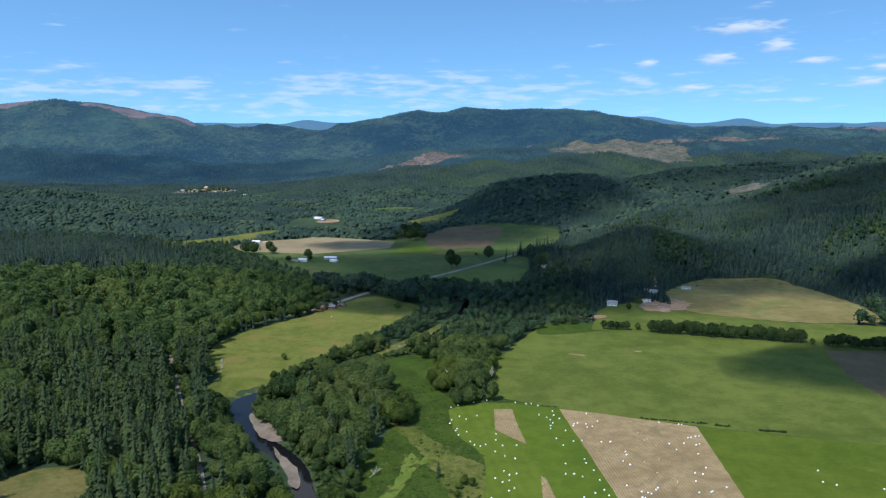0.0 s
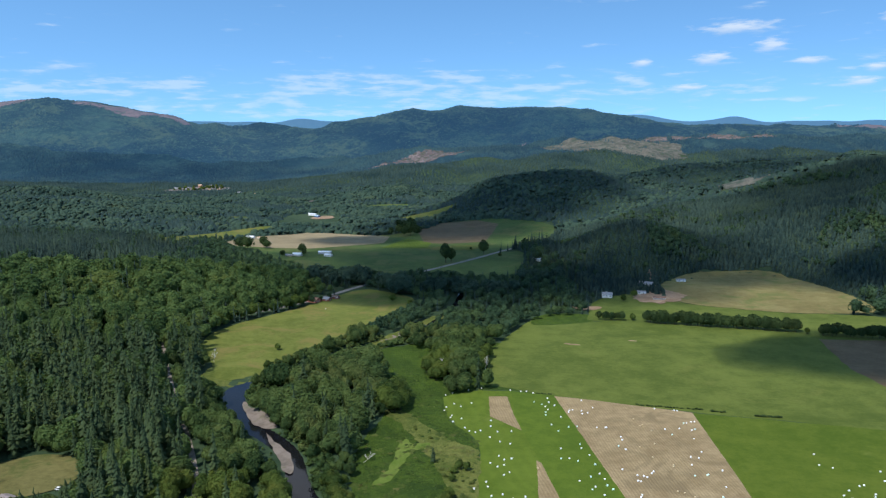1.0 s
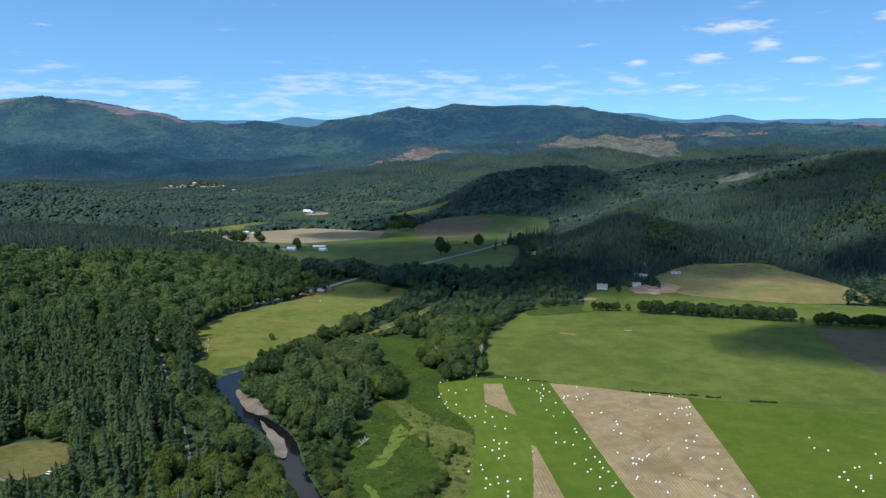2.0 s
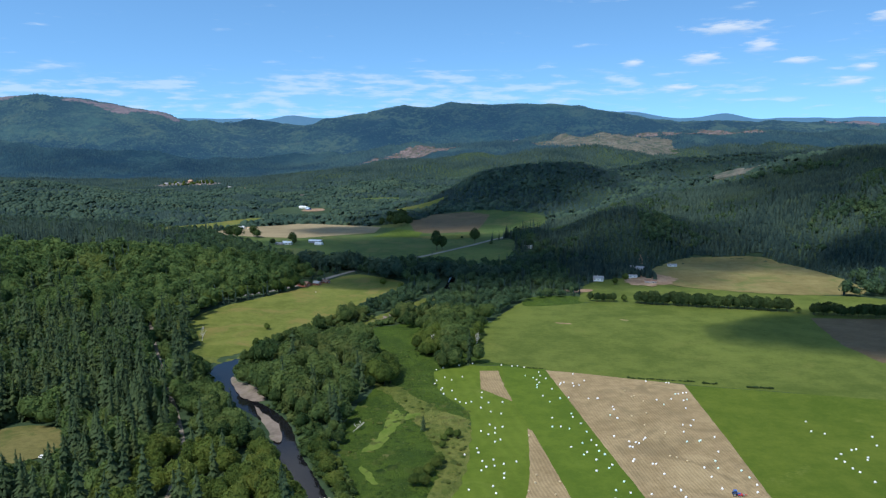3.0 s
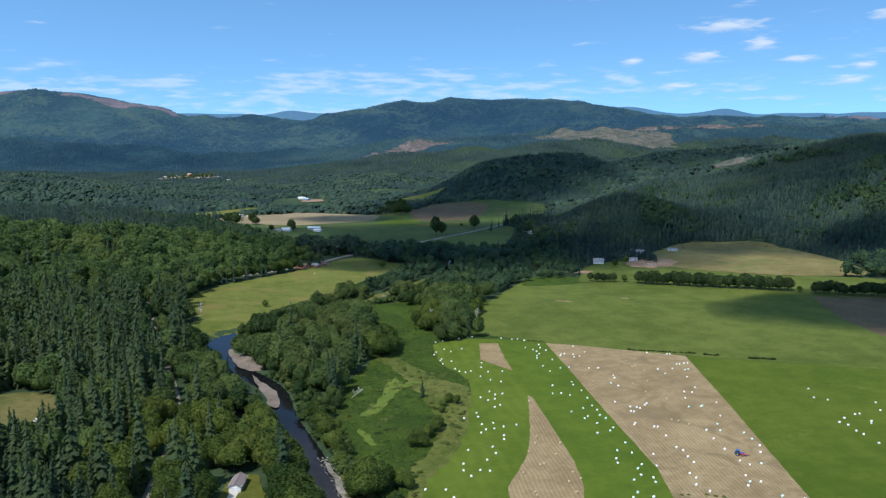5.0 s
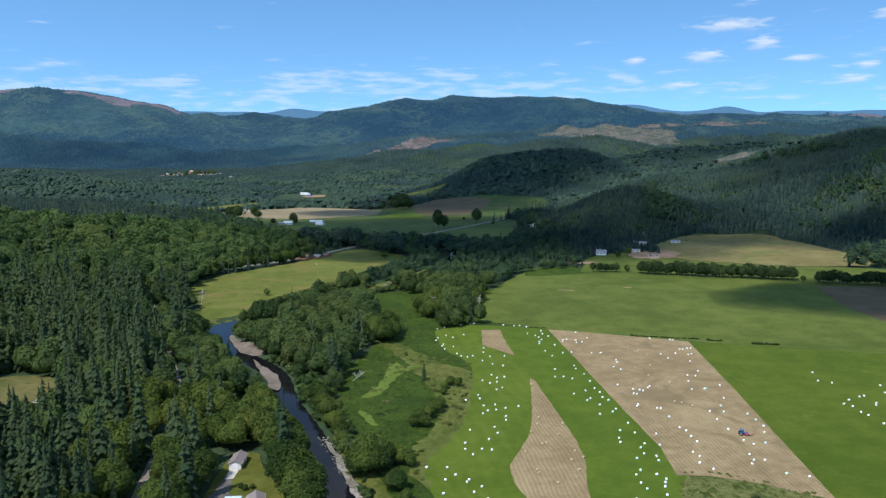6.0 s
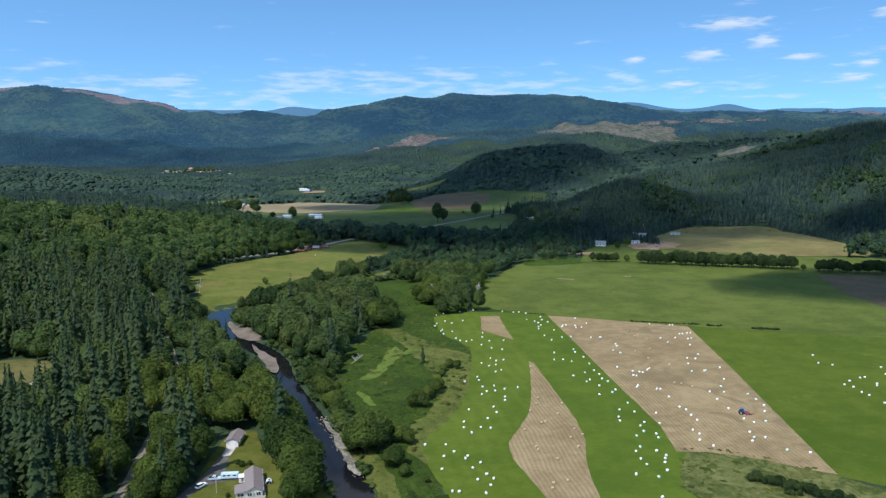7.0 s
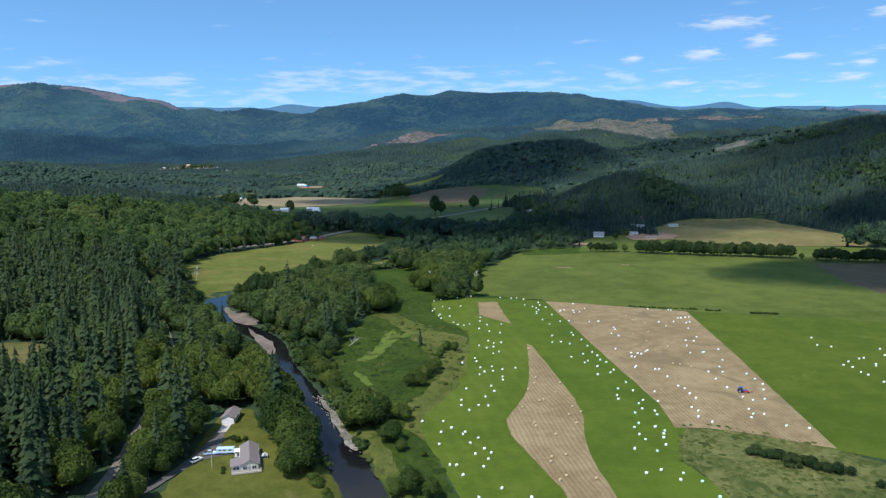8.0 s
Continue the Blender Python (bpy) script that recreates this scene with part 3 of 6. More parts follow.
NORTH_MEADOW = ((-52, 648), (-38, 560), (-24, 498), (-3, 474), (10, 490), (8, 545), (42, 560), (100, 538), (92, 572), (66, 590), (70, 700), (20, 690), (-19, 706))
field("meadow", NORTH_MEADOW, MEADOW, 0.04, "dark green rank grass round a grove", "meadow", 12)
field("meadow", MEADOW_PATCH, MEADOW, 0.10, "rank dark green meadow beside the river", "meadow", 5)
PALE_1 = ((-39, 395), (-33, 403), (-28, 419), (-26, 436), (-24.5, 453), (-20, 462), (-18, 449), (-10, 455), (-4.6, 453), (-4.4, 445), (-17, 441), (-20.5, 424), (-24, 407), (-28, 398), (-34, 393))
PALE_2 = ((-37, 378), (-34, 374), (-26, 362), (-25, 353), (-28, 353), (-33, 362))
BELT = ((-46, 520), (-25, 512), (-5, 479), (8, 456), (27, 442), (23, 392), (16, 347), (6, 328), (-3, 308), (2, 281), (-7, 295), (-9, 325), (2, 347), (7, 383), (-2, 421), (-20, 475))
BANK_GRASS = ((-41, 326), (-36, 312), (-24, 282), (-14, 252), (-6, 225), (0, 225), (-10, 266), (-19, 293), (-31, 326))
field("pale_grass", PALE_1, PALE_GRASS, 0.27, "pale trampled grass in the meadow", "grass", 5, ragged=1.3)
field("pale_grass", PALE_2, PALE_GRASS, 0.27, "pale trampled grass in the meadow", "grass", 8, ragged=1.6)
field("grass_belt", BELT, ROUGH_GRASS, 0.20, "rough tawny grass along the mown field", "grass", 8, ragged=2.0)
field("bank_grass", BANK_GRASS, ROUGH_GRASS, 0.4, "rough yellowish grass on the river bank", "grass", 3, ragged=1.2)
field("hay_meadow", LEFT_FIELD, LEFT_GRASS, 0.25, "yellow-green hay meadow ringed by trees", step=20)
field("meadow", ((96, 768), (112, 815), (172, 818), (176, 776), (110, 760)), MEADOW, 0.12, "rank dark green grass at the pasture's corner", "meadow", 12)
field("bank_grass", ((-200, 572), (-192, 640), (-150, 644), (-144, 606), (-147, 574), (-156, 576), (-172, 566)), ROUGH_GRASS, 0.12, "rough grass between the hay meadow and the pool", "grass", 8)
field("pasture", BIG_FIELD, BIG_GRASS, 0.08, "wide green pasture on the valley floor", step=40, rounds=1)
field("rough_grass", ROUGH_FIELD, TUSSOCK, 0.12, "rough tussocky grass below the stubble", step=25, rounds=0)
field("mown_field", CUT_FIELD, CUT_GREEN, 0.16, "bright green mown field dotted with bales", step=25, ragged=0.5, rounds=1)
field("mown_field", ((56, 553), (55, 500), (58, 455), (60, 437), (66, 375), (70, 319), (64, 284), (63, 263), (66, 225), (70, 195), (107, 192), (103, 225), (100, 249), (95, 266), (101, 283), (108, 297), (106, 390), (96, 539)), DARK_MOWN, 0.20, "darker green mown strip beside the stubble", step=25, ragged=0.5, rounds=0)
field("east_field", EAST_FIELD, EAST_GREEN, 0.16, "bright green grass field with wrapped bales", step=40, ragged=0.5, rounds=0)
field("stubble_field", STRIP_FIELD, STUBBLE, 0.24, "tan stubble strip with raked rows", step=25, ragged=0.35, rounds=0)
field("stubble_strip", WEST_STRIP, STUBBLE_W, 0.24, "tan curved stubble strip with raked rows", step=12, ragged=0.3, rounds=1)
field("stubble_patch", SMALL_STRIP, STUBBLE_W, 0.24, "small tan stubble patch in the mown field", step=12, ragged=0.3, rounds=0)
field("brown_field", BROWN_PATCH, BROWN, 0.14, "brown cut field beyond the pasture", step=30, rounds=0)
field("farm_pasture", FARM_GREEN, BIG_GRASS, 0.2, "green paddocks around the farm", step=30)
field("dry_hayfield", HAY_FIELD, DRY_GRASS, 0.5, "golden dry hayfield below the woods", step=15)
field("valley_field", VALLEY_GREEN, MID_GREEN, 0.3, "green fields in the middle of the valley", step=25)
field("straw_field", VALLEY_STRAW, MID_STRAW, 0.6, "pale straw field beside a farm", step=25, rounds=0)
field("paddock", PADDOCK, MID_GREEN, 0.35, "green paddock beside the road, cloud shade put into its colour", step=20, rounds=1)
# sun between cloud shadows, painted as a strip of brighter grass
field("green_strip", LIT_GREEN, CUT_GREEN, 0.7, "sunlit patch between valley fields, painted as a brighter green strip", step=20, rounds=0)
field("bank_grass", UP_GRASS, ROUGH_GRASS, 0.5, "tawny grass along the upper river", "grass", 4, ragged=1.5)
# sunlight on the bare field's front, painted as a yellow-green sheet
field("hayfield_strip", ((-30, 1352), (20, 1378), (74, 1392), (84, 1345), (40, 1318), (-4, 1322)), LEFT_GRASS, 0.9, "patch of sun below the bare field, painted as yellow-green grass", step=20, rounds=1)
field("ploughed_field", VALLEY_BROWN, BROWN, 0.6, "brown bare field in the valley", step=25, rounds=0)
field("lawn", HOUSE_LAWN, LAWN, 0.3, "lawn around the bungalow", "lawn", 4)
field("clearing", CLEARING, TAWNY, 0.6, "tawny grass clearing in the conifer forest", "clearing", 8)
field("yard_grass", LEFT_YARD, LEFT_GRASS, 0.8, "grass yard in the woods", "clearing", 8)
field("far_meadow", FAR_MEADOW, LEFT_GRASS, 0.8, "narrow meadow between woods", step=20)
field("small_field", SMALL_FIELD, LEFT_GRASS, 0.8, "small bright field below the woods", step=20)
ribbon("river", river_line, 23, WATER, 0, "dark slow river with blue sky reflections", "river", level=-1.5)
ribbon("river_upstream", river_up_line, 11, WATER, 0, "dark narrow upper reach of the river", "river", level=-1.52)
near_road, far_road = road_line[road_line[:, 1] < 812], road_line[road_line[:, 1] > 800]
ribbon("road", near_road, 3.7, ROAD_STONE, 0.4, "pale gravel road through the woods", "road")
ribbon("road", far_road, np.interp(far_road[:, 1], (800, 1000, 2000), (6.5, 8.0, 10.0)), LIT_ROAD, 0.4, "grey asphalt road between the valley fields", "road")
bar_z = lambda x, y: np.maximum(height(x, y) + 0.15, -1.05 + 0.3 * wobble(x, y, 5.0))
field("gravel_bar", ((-146, 529), (-145, 539), (-139, 523), (-125, 512), (-114, 496), (-107, 479), (-117, 482), (-127, 488), (-135, 503)), GRAVEL, 0, "pinkish gravel bar in the river bend", "gravel bar", 5, zfun=bar_z)
field("gravel_bar", ((-117, 475), (-111, 467), (-97, 448), (-87, 427), (-84, 409), (-92, 414), (-97, 430), (-107, 455)), GRAVEL, 0, "pinkish gravel bar below the bend", "gravel bar", 5, zfun=bar_z)
field("gravel_bar", ((-50, 341), (-46, 336), (-42, 327), (-36, 312), (-30, 296), (-24.5, 282), (-27, 279), (-33, 293), (-39, 308), (-45, 328)), COBBLES, 0, "pale stony riffle along the bank", "gravel bar", 2, ragged=1.0, zfun=bar_z)
field("gravel_bar", ((-64, 700), (-56, 702), (-38, 724), (-14, 760), (-10, 775), (-24, 764), (-46, 730)), GRAVEL, 0.3, "narrow pale gravel bar upstream", "gravel bar", 6, zfun=bar_z)


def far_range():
    """Blue ranges behind everything, a strip of land at the end of sight; their blue is haze painted as emission."""
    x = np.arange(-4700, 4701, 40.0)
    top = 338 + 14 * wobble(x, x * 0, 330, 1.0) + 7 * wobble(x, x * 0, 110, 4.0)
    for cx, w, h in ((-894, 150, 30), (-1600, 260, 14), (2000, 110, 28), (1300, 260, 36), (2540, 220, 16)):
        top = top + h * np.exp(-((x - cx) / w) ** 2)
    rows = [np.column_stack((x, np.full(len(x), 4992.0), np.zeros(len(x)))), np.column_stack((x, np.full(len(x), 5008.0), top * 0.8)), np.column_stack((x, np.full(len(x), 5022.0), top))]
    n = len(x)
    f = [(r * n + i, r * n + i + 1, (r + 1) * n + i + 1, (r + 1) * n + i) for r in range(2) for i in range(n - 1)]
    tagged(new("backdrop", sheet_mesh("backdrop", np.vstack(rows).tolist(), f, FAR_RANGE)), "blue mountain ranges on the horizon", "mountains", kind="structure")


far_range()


# ---- woods ----
rng = np.random.default_rng(7)


def ico(level):
    bm = bmesh.new()
    bmesh.ops.create_icosphere(bm, subdivisions=level, radius=1.0)
    v = np.array([p.co[:] for p in bm.verts])
    f = np.array([[p.index for p in face.verts] for face in bm.faces])
    bm.free()
    return v, f


def gather(pieces):
    """Joins (verts, triangles) pairs."""
    vs, fs, n = [], [], 0
    for v, f in pieces:
        vs.append(v)
        fs.append(np.asarray(f) + n)
        n += len(v)
    return np.vstack(vs), np.vstack(fs)


def cone(sides, r, z0, z1, wob=0.15):
    a = np.arange(sides) * 2 * np.pi / sides + rng.uniform(0, 6)
    ring = np.column_stack((np.cos(a) * r * rng.uniform(1 - wob, 1 + wob, sides), np.sin(a) * r * rng.uniform(1 - wob, 1 + wob, sides), np.full(sides, z0)))
    return np.vstack((ring, [[0, 0, z1]])), [(k, (k + 1) % sides, sides) for k in range(sides)]


def trunk_shape(r, z1, sides=6, lean=0.02):
    a = np.arange(sides) * 2 * np.pi / sides
    rings = []
    for z, k in ((-0.05, 1.35), (0.08, 1.0), (z1 * 0.6, 0.7), (z1, 0.25)):
        rings.append(np.column_stack((np.cos(a) * r * k + lean * z, np.sin(a) * r * k, np.full(sides, z))))
    f = []
    for j in range(3):
        for k in range(sides):
            p, q = j * sides + k, j * sides + (k + 1) % sides
            f += [(p, q, q + sides), (p, q + sides, p + sides)]
    return np.vstack(rings), np.array(f)


def conifer_crown(tiers, spokes, slim, base=0.1, kite=True, core=6):
    """Whorls of drooping boughs round a thin dark core; height 1."""
    parts = [cone(core, slim * 0.5, base, 0.97)]
    for i in range(tiers):
        u = i / (tiers - 1)
        z0 = base + (0.985 - base) * u ** 0.92
        r = slim * (1 - u) ** 0.72 * rng.uniform(0.8, 1.12) + 0.012
        n = max(4, int(round(spokes * (1 - 0.45 * u))))
        off = rng.uniform(0, 6)
        for k in range(n):
            a = off + (k + rng.uniform(-0.3, 0.3)) * 2 * np.pi / n
            rr = r * rng.uniform(0.5, 1.35)
            z = z0 + rng.uniform(-0.5, 0.5) * 3.2 / tiers
            c, s = np.cos(a), np.sin(a)
            w = rr * 0.27 * rng.uniform(0.7, 1.3) + 0.005
            up, droop = 0.030 + 0.03 * (1 - u), rr * rng.uniform(0.15, 0.5)
            tip = (c * rr, s * rr, z - droop)
            mid = 0.55 * rr
            l, q = (c * mid - s * w, s * mid + c * w, z - droop * 0.35 - 0.01), (c * mid + s * w, s * mid - c * w, z - droop * 0.35 - 0.01)
            top = (c * rr * 0.08, s * rr * 0.08, z + up)
            if kite:
                ridge = (c * mid, s * mid, z - droop * 0.2 + up * 0.5)
                parts.append((np.array((top, l, tip, q, ridge)), [(0, 1, 4), (1, 2, 4), (2, 3, 4), (3, 0, 4)] if rng.random() < 0.35 else [(0, 1, 2), (0, 2, 3)]))
            else:
                parts.append((np.array((top, l, tip, q)), [(0, 1, 2), (0, 2, 3)]))
    return gather(parts)


def broad_crown(flakes, core_level, wide=0.36, base=0.16, lobes=11, size=0.085):
    """A lumpy crown: lobes over a dark core, with leaf clumps that break its outline; height 1."""
    cv, cf = ico(core_level)
    zc, zr = (1 + base) / 2, (1 - base) / 2
    ways = rng.normal(size=(lobes, 3))
    ways /= np.linalg.norm(ways, axis=1)[:, None]
    ways[:, 2] = ways[:, 2] * 0.75 + 0.12
    gain = rng.uniform(0.18, 0.5, lobes)

    def radius(d):
        near = np.clip((d @ ways.T - 0.62) / 0.38, 0, 1) ** 0.7
        return 0.64 + (near * gain).max(1) * 1.1

    def place(d, k=1.0):
        r = radius(d) * k
        out = d * r[:, None]
        taper = np.where(out[:, 2] < 0, 1 + 0.18 * out[:, 2], 1 - 0.10 * out[:, 2])
        return np.column_stack((out[:, 0] * wide * taper, out[:, 1] * wide * taper, zc + out[:, 2] * zr))

    parts = [(place(cv / np.linalg.norm(cv, axis=1)[:, None], 0.93), cf)]
    if flakes:
        # single leafy sprays, set at every angle over and just under the surface
        d = rng.normal(size=(flakes, 3))
        d /= np.linalg.norm(d, axis=1)[:, None]
        d[:, 2] = np.where(d[:, 2] < -0.45, -d[:, 2], d[:, 2])
        c = place(d, 1.0) + (d * rng.uniform(-0.05, 0.045, flakes)[:, None]) * (wide, wide, zr)
        n = d + rng.normal(size=(flakes, 3)) * 0.6
        n /= np.linalg.norm(n, axis=1)[:, None]
        a = np.cross(n, (0.3, 0.2, 0.9))
        a /= np.linalg.norm(a, axis=1)[:, None]
        b = np.cross(n, a)
        turn = rng.uniform(0, 6.28, flakes)
        tips = []
        for q in (0.0, 2.1, 4.2):
            s = size * rng.uniform(0.5, 1.5, flakes)
            tips.append(c + (np.cos(turn + q) * s)[:, None] * a + (np.sin(turn + q) * s)[:, None] * b)
        parts.append((np.stack(tips, 1).reshape(-1, 3), np.arange(3 * flakes).reshape(-1, 3)))
    return gather(parts)


def dome(wide, sides=6):
    """A plain lumpy crown for trees far off; height 1."""
    rings = []
    for z, r in ((-0.1, 1.1), (0.62, 0.72)):
        a = np.arange(sides) * 2 * np.pi / sides + rng.uniform(0, 6)
        k = wide * r * rng.uniform(0.75, 1.25, sides)
        rings.append(np.column_stack((np.cos(a) * k, np.sin(a) * k, z + rng.uniform(-0.08, 0.08, sides))))
    f = []
    for k in range(sides):
        q = (k + 1) % sides
        f += [(k, q, q + sides), (k, q + sides, k + sides), (sides + k, sides + q, 2 * sides)]
    return np.vstack(rings + [np.array([[0.0, 0.0, 1.0]])]), f


def tri_mesh(name, v, f, mat):
    me = bpy.data.meshes.new(name)
    v, f = np.asarray(v, np.float32), np.asarray(f, np.int32)
    me.vertices.add(len(v))
    me.vertices.foreach_set("co", v.ravel())
    me.loops.add(f.size)
    me.loops.foreach_set("vertex_index", f.ravel())
    me.polygons.add(len(f))
    me.polygons.foreach_set("loop_start", np.arange(0, f.size, 3, dtype=np.int32))
    me.materials.append(mat)
    me.polygons.foreach_set("use_smooth", np.ones(len(f), bool))
    me.update(calc_edges=True)
    return me


def wood(name, shapes, x, y, tall, mat, label, broad=1.0, sink=0.3, level=-99.0):
    """A stand of trees joined into one mesh."""
    if not len(x):
        return
    z = np.maximum(height(x, y) - sink, level)
    pick = rng.integers(0, len(shapes), len(x))
    vs, fs, tints, n = [], [], [], 0
    for k, (v, f) in enumerate((a, np.asarray(b)) for a, b in shapes):
        i = np.where(pick == k)[0]
        if not len(i):
            continue
        a = rng.uniform(0, 2 * np.pi, len(i))
        c, s = np.cos(a), np.sin(a)
        w = tall[i] * broad * rng.uniform(0.82, 1.22, len(i))
        u = rng.uniform(0.8, 1.25, len(i))
        tilt = rng.normal(size=(2, len(i))) * 0.05 * tall[i]
        px = (v[None, :, 0] * (c * u)[:, None] - v[None, :, 1] * (s / u)[:, None]) * w[:, None] + x[i, None] + v[None, :, 2] * tilt[0][:, None]
        py = (v[None, :, 0] * (s * u)[:, None] + v[None, :, 1] * (c / u)[:, None]) * w[:, None] + y[i, None] + v[None, :, 2] * tilt[1][:, None]
        pz = v[None, :, 2] * tall[i, None] + z[i, None]
        vs.append(np.stack((px, py, pz), 2).reshape(-1, 3))
        fs.append((f[None] + (np.arange(len(i)) * len(v))[:, None, None]).reshape(-1, 3) + n)
        tints.append(np.repeat(rng.random(len(i)), len(v)))
        n += len(v) * len(i)
    me = tri_mesh(name, np.vstack(vs), np.vstack(fs), mat)
    me.attributes.new("tint", "FLOAT", "POINT").data.foreach_set("value", np.concatenate(tints).astype(np.float32))
    tagged(new(name, me), label, "trees", kind="stuff")


CON_NEAR = [conifer_crown(26, 9, s, 0.04, False) for s in (0.105, 0.125, 0.145, 0.115, 0.135)]
CON_BACK = [conifer_crown(15, 7, s, 0.05, False) for s in (0.115, 0.135, 0.16, 0.125)]
CON_MID = [conifer_crown(6, 6, s, 0.06, False, 5) for s in (0.15, 0.18, 0.20, 0.16)]
CON_FAR = [gather((cone(5, s, 0.05, 0.72), cone(5, s * 0.7, 0.42, 1.0))) for s in (0.22, 0.26, 0.30)]
CON_HILL = [cone(5, s, 0.0, 1.0, 0.3) for s in (0.34, 0.40, 0.48)]
CON_RIDGE = [cone(5, s, 0.0, 1.0, 0.3) for s in (0.8, 1.0, 1.2)]
BRO_NEAR = [broad_crown(420, 2, w, 0.03, size=0.043) for w in (0.33, 0.37, 0.40, 0.35, 0.43)]
BRO_MID = [broad_crown(140, 1, w, 0.06, size=0.075) for w in (0.36, 0.40, 0.44, 0.38)]
BRO_LOW = [broad_crown(64, 1, w, 0.04, size=0.095) for w in (0.38, 0.44, 0.40)]
BRO_FAR = [dome(w) for w in (0.40, 0.46, 0.52, 0.43)]

OPEN = [np.array(p, float) for p in (LEFT_FIELD, BIG_FIELD, CUT_FIELD, STRIP_FIELD, EAST_FIELD, ROUGH_FIELD, HAY_FIELD, FARM_GREEN, MEADOW_PATCH, VALLEY_GREEN, VALLEY_STRAW, VALLEY_BROWN, HOUSE_LAWN, CLEARING, LEFT_YARD, FAR_MEADOW, SMALL_FIELD, PADDOCK, UP_GRASS) + GLADES]
VILLAGE = np.array(((-1110, 2950), (-1090, 3060), (-1030, 3170), (-940, 3160), (-880, 3060), (-830, 3010), (-850, 2950), (-980, 2930)), float)
HEDGE_GAP = np.array(((112, 775), (120, 800), (180, 815), (300, 800), (520, 735), (700, 660), (700, 590), (300, 700)), float)
FIELD_EDGE = np.array(((50, 540), (56, 640), (66, 705), (100, 775), (130, 700), (100, 540)), float)
POOL_GAP = np.array(((-198, 575), (-192, 640), (-152, 640), (-146, 606), (-148, 566), (-142, 530), (-152, 522), (-172, 545)), float)
MILL = np.array(((-400, 1760), (-400, 2030), (-330, 2040), (-260, 2000), (-240, 1760)), float)
CUTS = [np.array(p, float) for p in (
    ((-330, 3400), (-250, 3440), (-190, 3560), (-60, 3640), (40, 3610), (150, 3590), (110, 3450), (0, 3410), (-160, 3380)),
    ((480, 3500), (520, 3720), (640, 3740), (760, 3760), (1000, 3760), (1130, 3500), (1080, 3250), (1000, 3090), (860, 3170), (760, 3260), (640, 3300)),
    ((1010, 3640), (1010, 3800), (1180, 3850), (1350, 3830), (1690, 3780), (1640, 3600), (1460, 3610), (1300, 3560), (1150, 3580)),
    ((200, 3910), (230, 4000), (360, 4040), (480, 4000), (500, 3930), (340, 3905)),
    ((2350, 4360), (2400, 4480), (2560, 4500), (2850, 4490), (2850, 4400), (2600, 4370)),
    ((610, 1560), (620, 1650), (700, 1715), (770, 1690), (735, 1590), (670, 1550)),
    ((-2880, 4600), (-2800, 4770), (-2620, 4780), (-2480, 4720), (-2650, 4620)),
    ((-2300, 4690), (-2250, 4800), (-1950, 4800), (-1750, 4810), (-1560, 4740), (-1530, 4620), (-1640, 4600), (-1800, 4690), (-1900, 4610), (-2020, 4660)),
    ((-470, 2380), (-440, 2450), (-380, 2450), (-390, 2380)))]
DEC_BAND = np.array(((-600, 640), (-420, 620), (-320, 625), (-235, 640), (-215, 760), (-130, 930), (-190, 1010), (-260, 1040), (-330, 1000), (-380, 930), (-430, 860), (-600, 800)), float)
BRIGHT_EDGE = np.array(((318, 1075), (340, 1210), (420, 1230), (440, 1120), (400, 1080)), float)
BRIGHT_STAND = np.array(((560, 1090), (640, 1180), (760, 1250), (820, 1200), (740, 1090), (640, 1040)), float)
BANK_WEST = np.array(((-250, 660), (-205, 560), (-170, 500), (-138, 420), (-118, 340), (-98, 322), (-80, 330), (-30, 280), (-20, 225), (-95, 430), (-150, 560), (-185, 640)), float)


def open_ground(x, y):
    bare = np.zeros(len(x), bool)
    for p in OPEN + [VILLAGE, MILL, HEDGE_GAP, FIELD_EDGE, POOL_GAP]:
        bare |= inside(p, x, y)
    thicket = wobble(x, y, 22.0, 3.0) + 0.5 * wobble(x, y, 9.0, 1.0) > 0.5
    for p in CUTS:
        bare |= inside(p, x, y) & ~thicket
    bare |= away(road_line, x, y) < np.where(y < 760, 4.4, 8.0)
    bare |= (away(river_line, x, y) < 10.5) & (y < 640)
    bare |= away(river_up_line, x, y) < 9.0
    return bare


def scatter(x0, x1, y0, y1, gap):
    gx, gy = np.meshgrid(np.arange(x0, x1, gap), np.arange(y0, y1, gap))
    x = gx.ravel() + rng.uniform(-0.46, 0.46, gx.size) * gap
    y = gy.ravel() + rng.uniform(-0.46, 0.46, gx.size) * gap
    seen = np.abs(x) < 0.64 * y + 70
    x, y = x[seen], y[seen]
    keep = ~open_ground(x, y)
    return x[keep], y[keep]


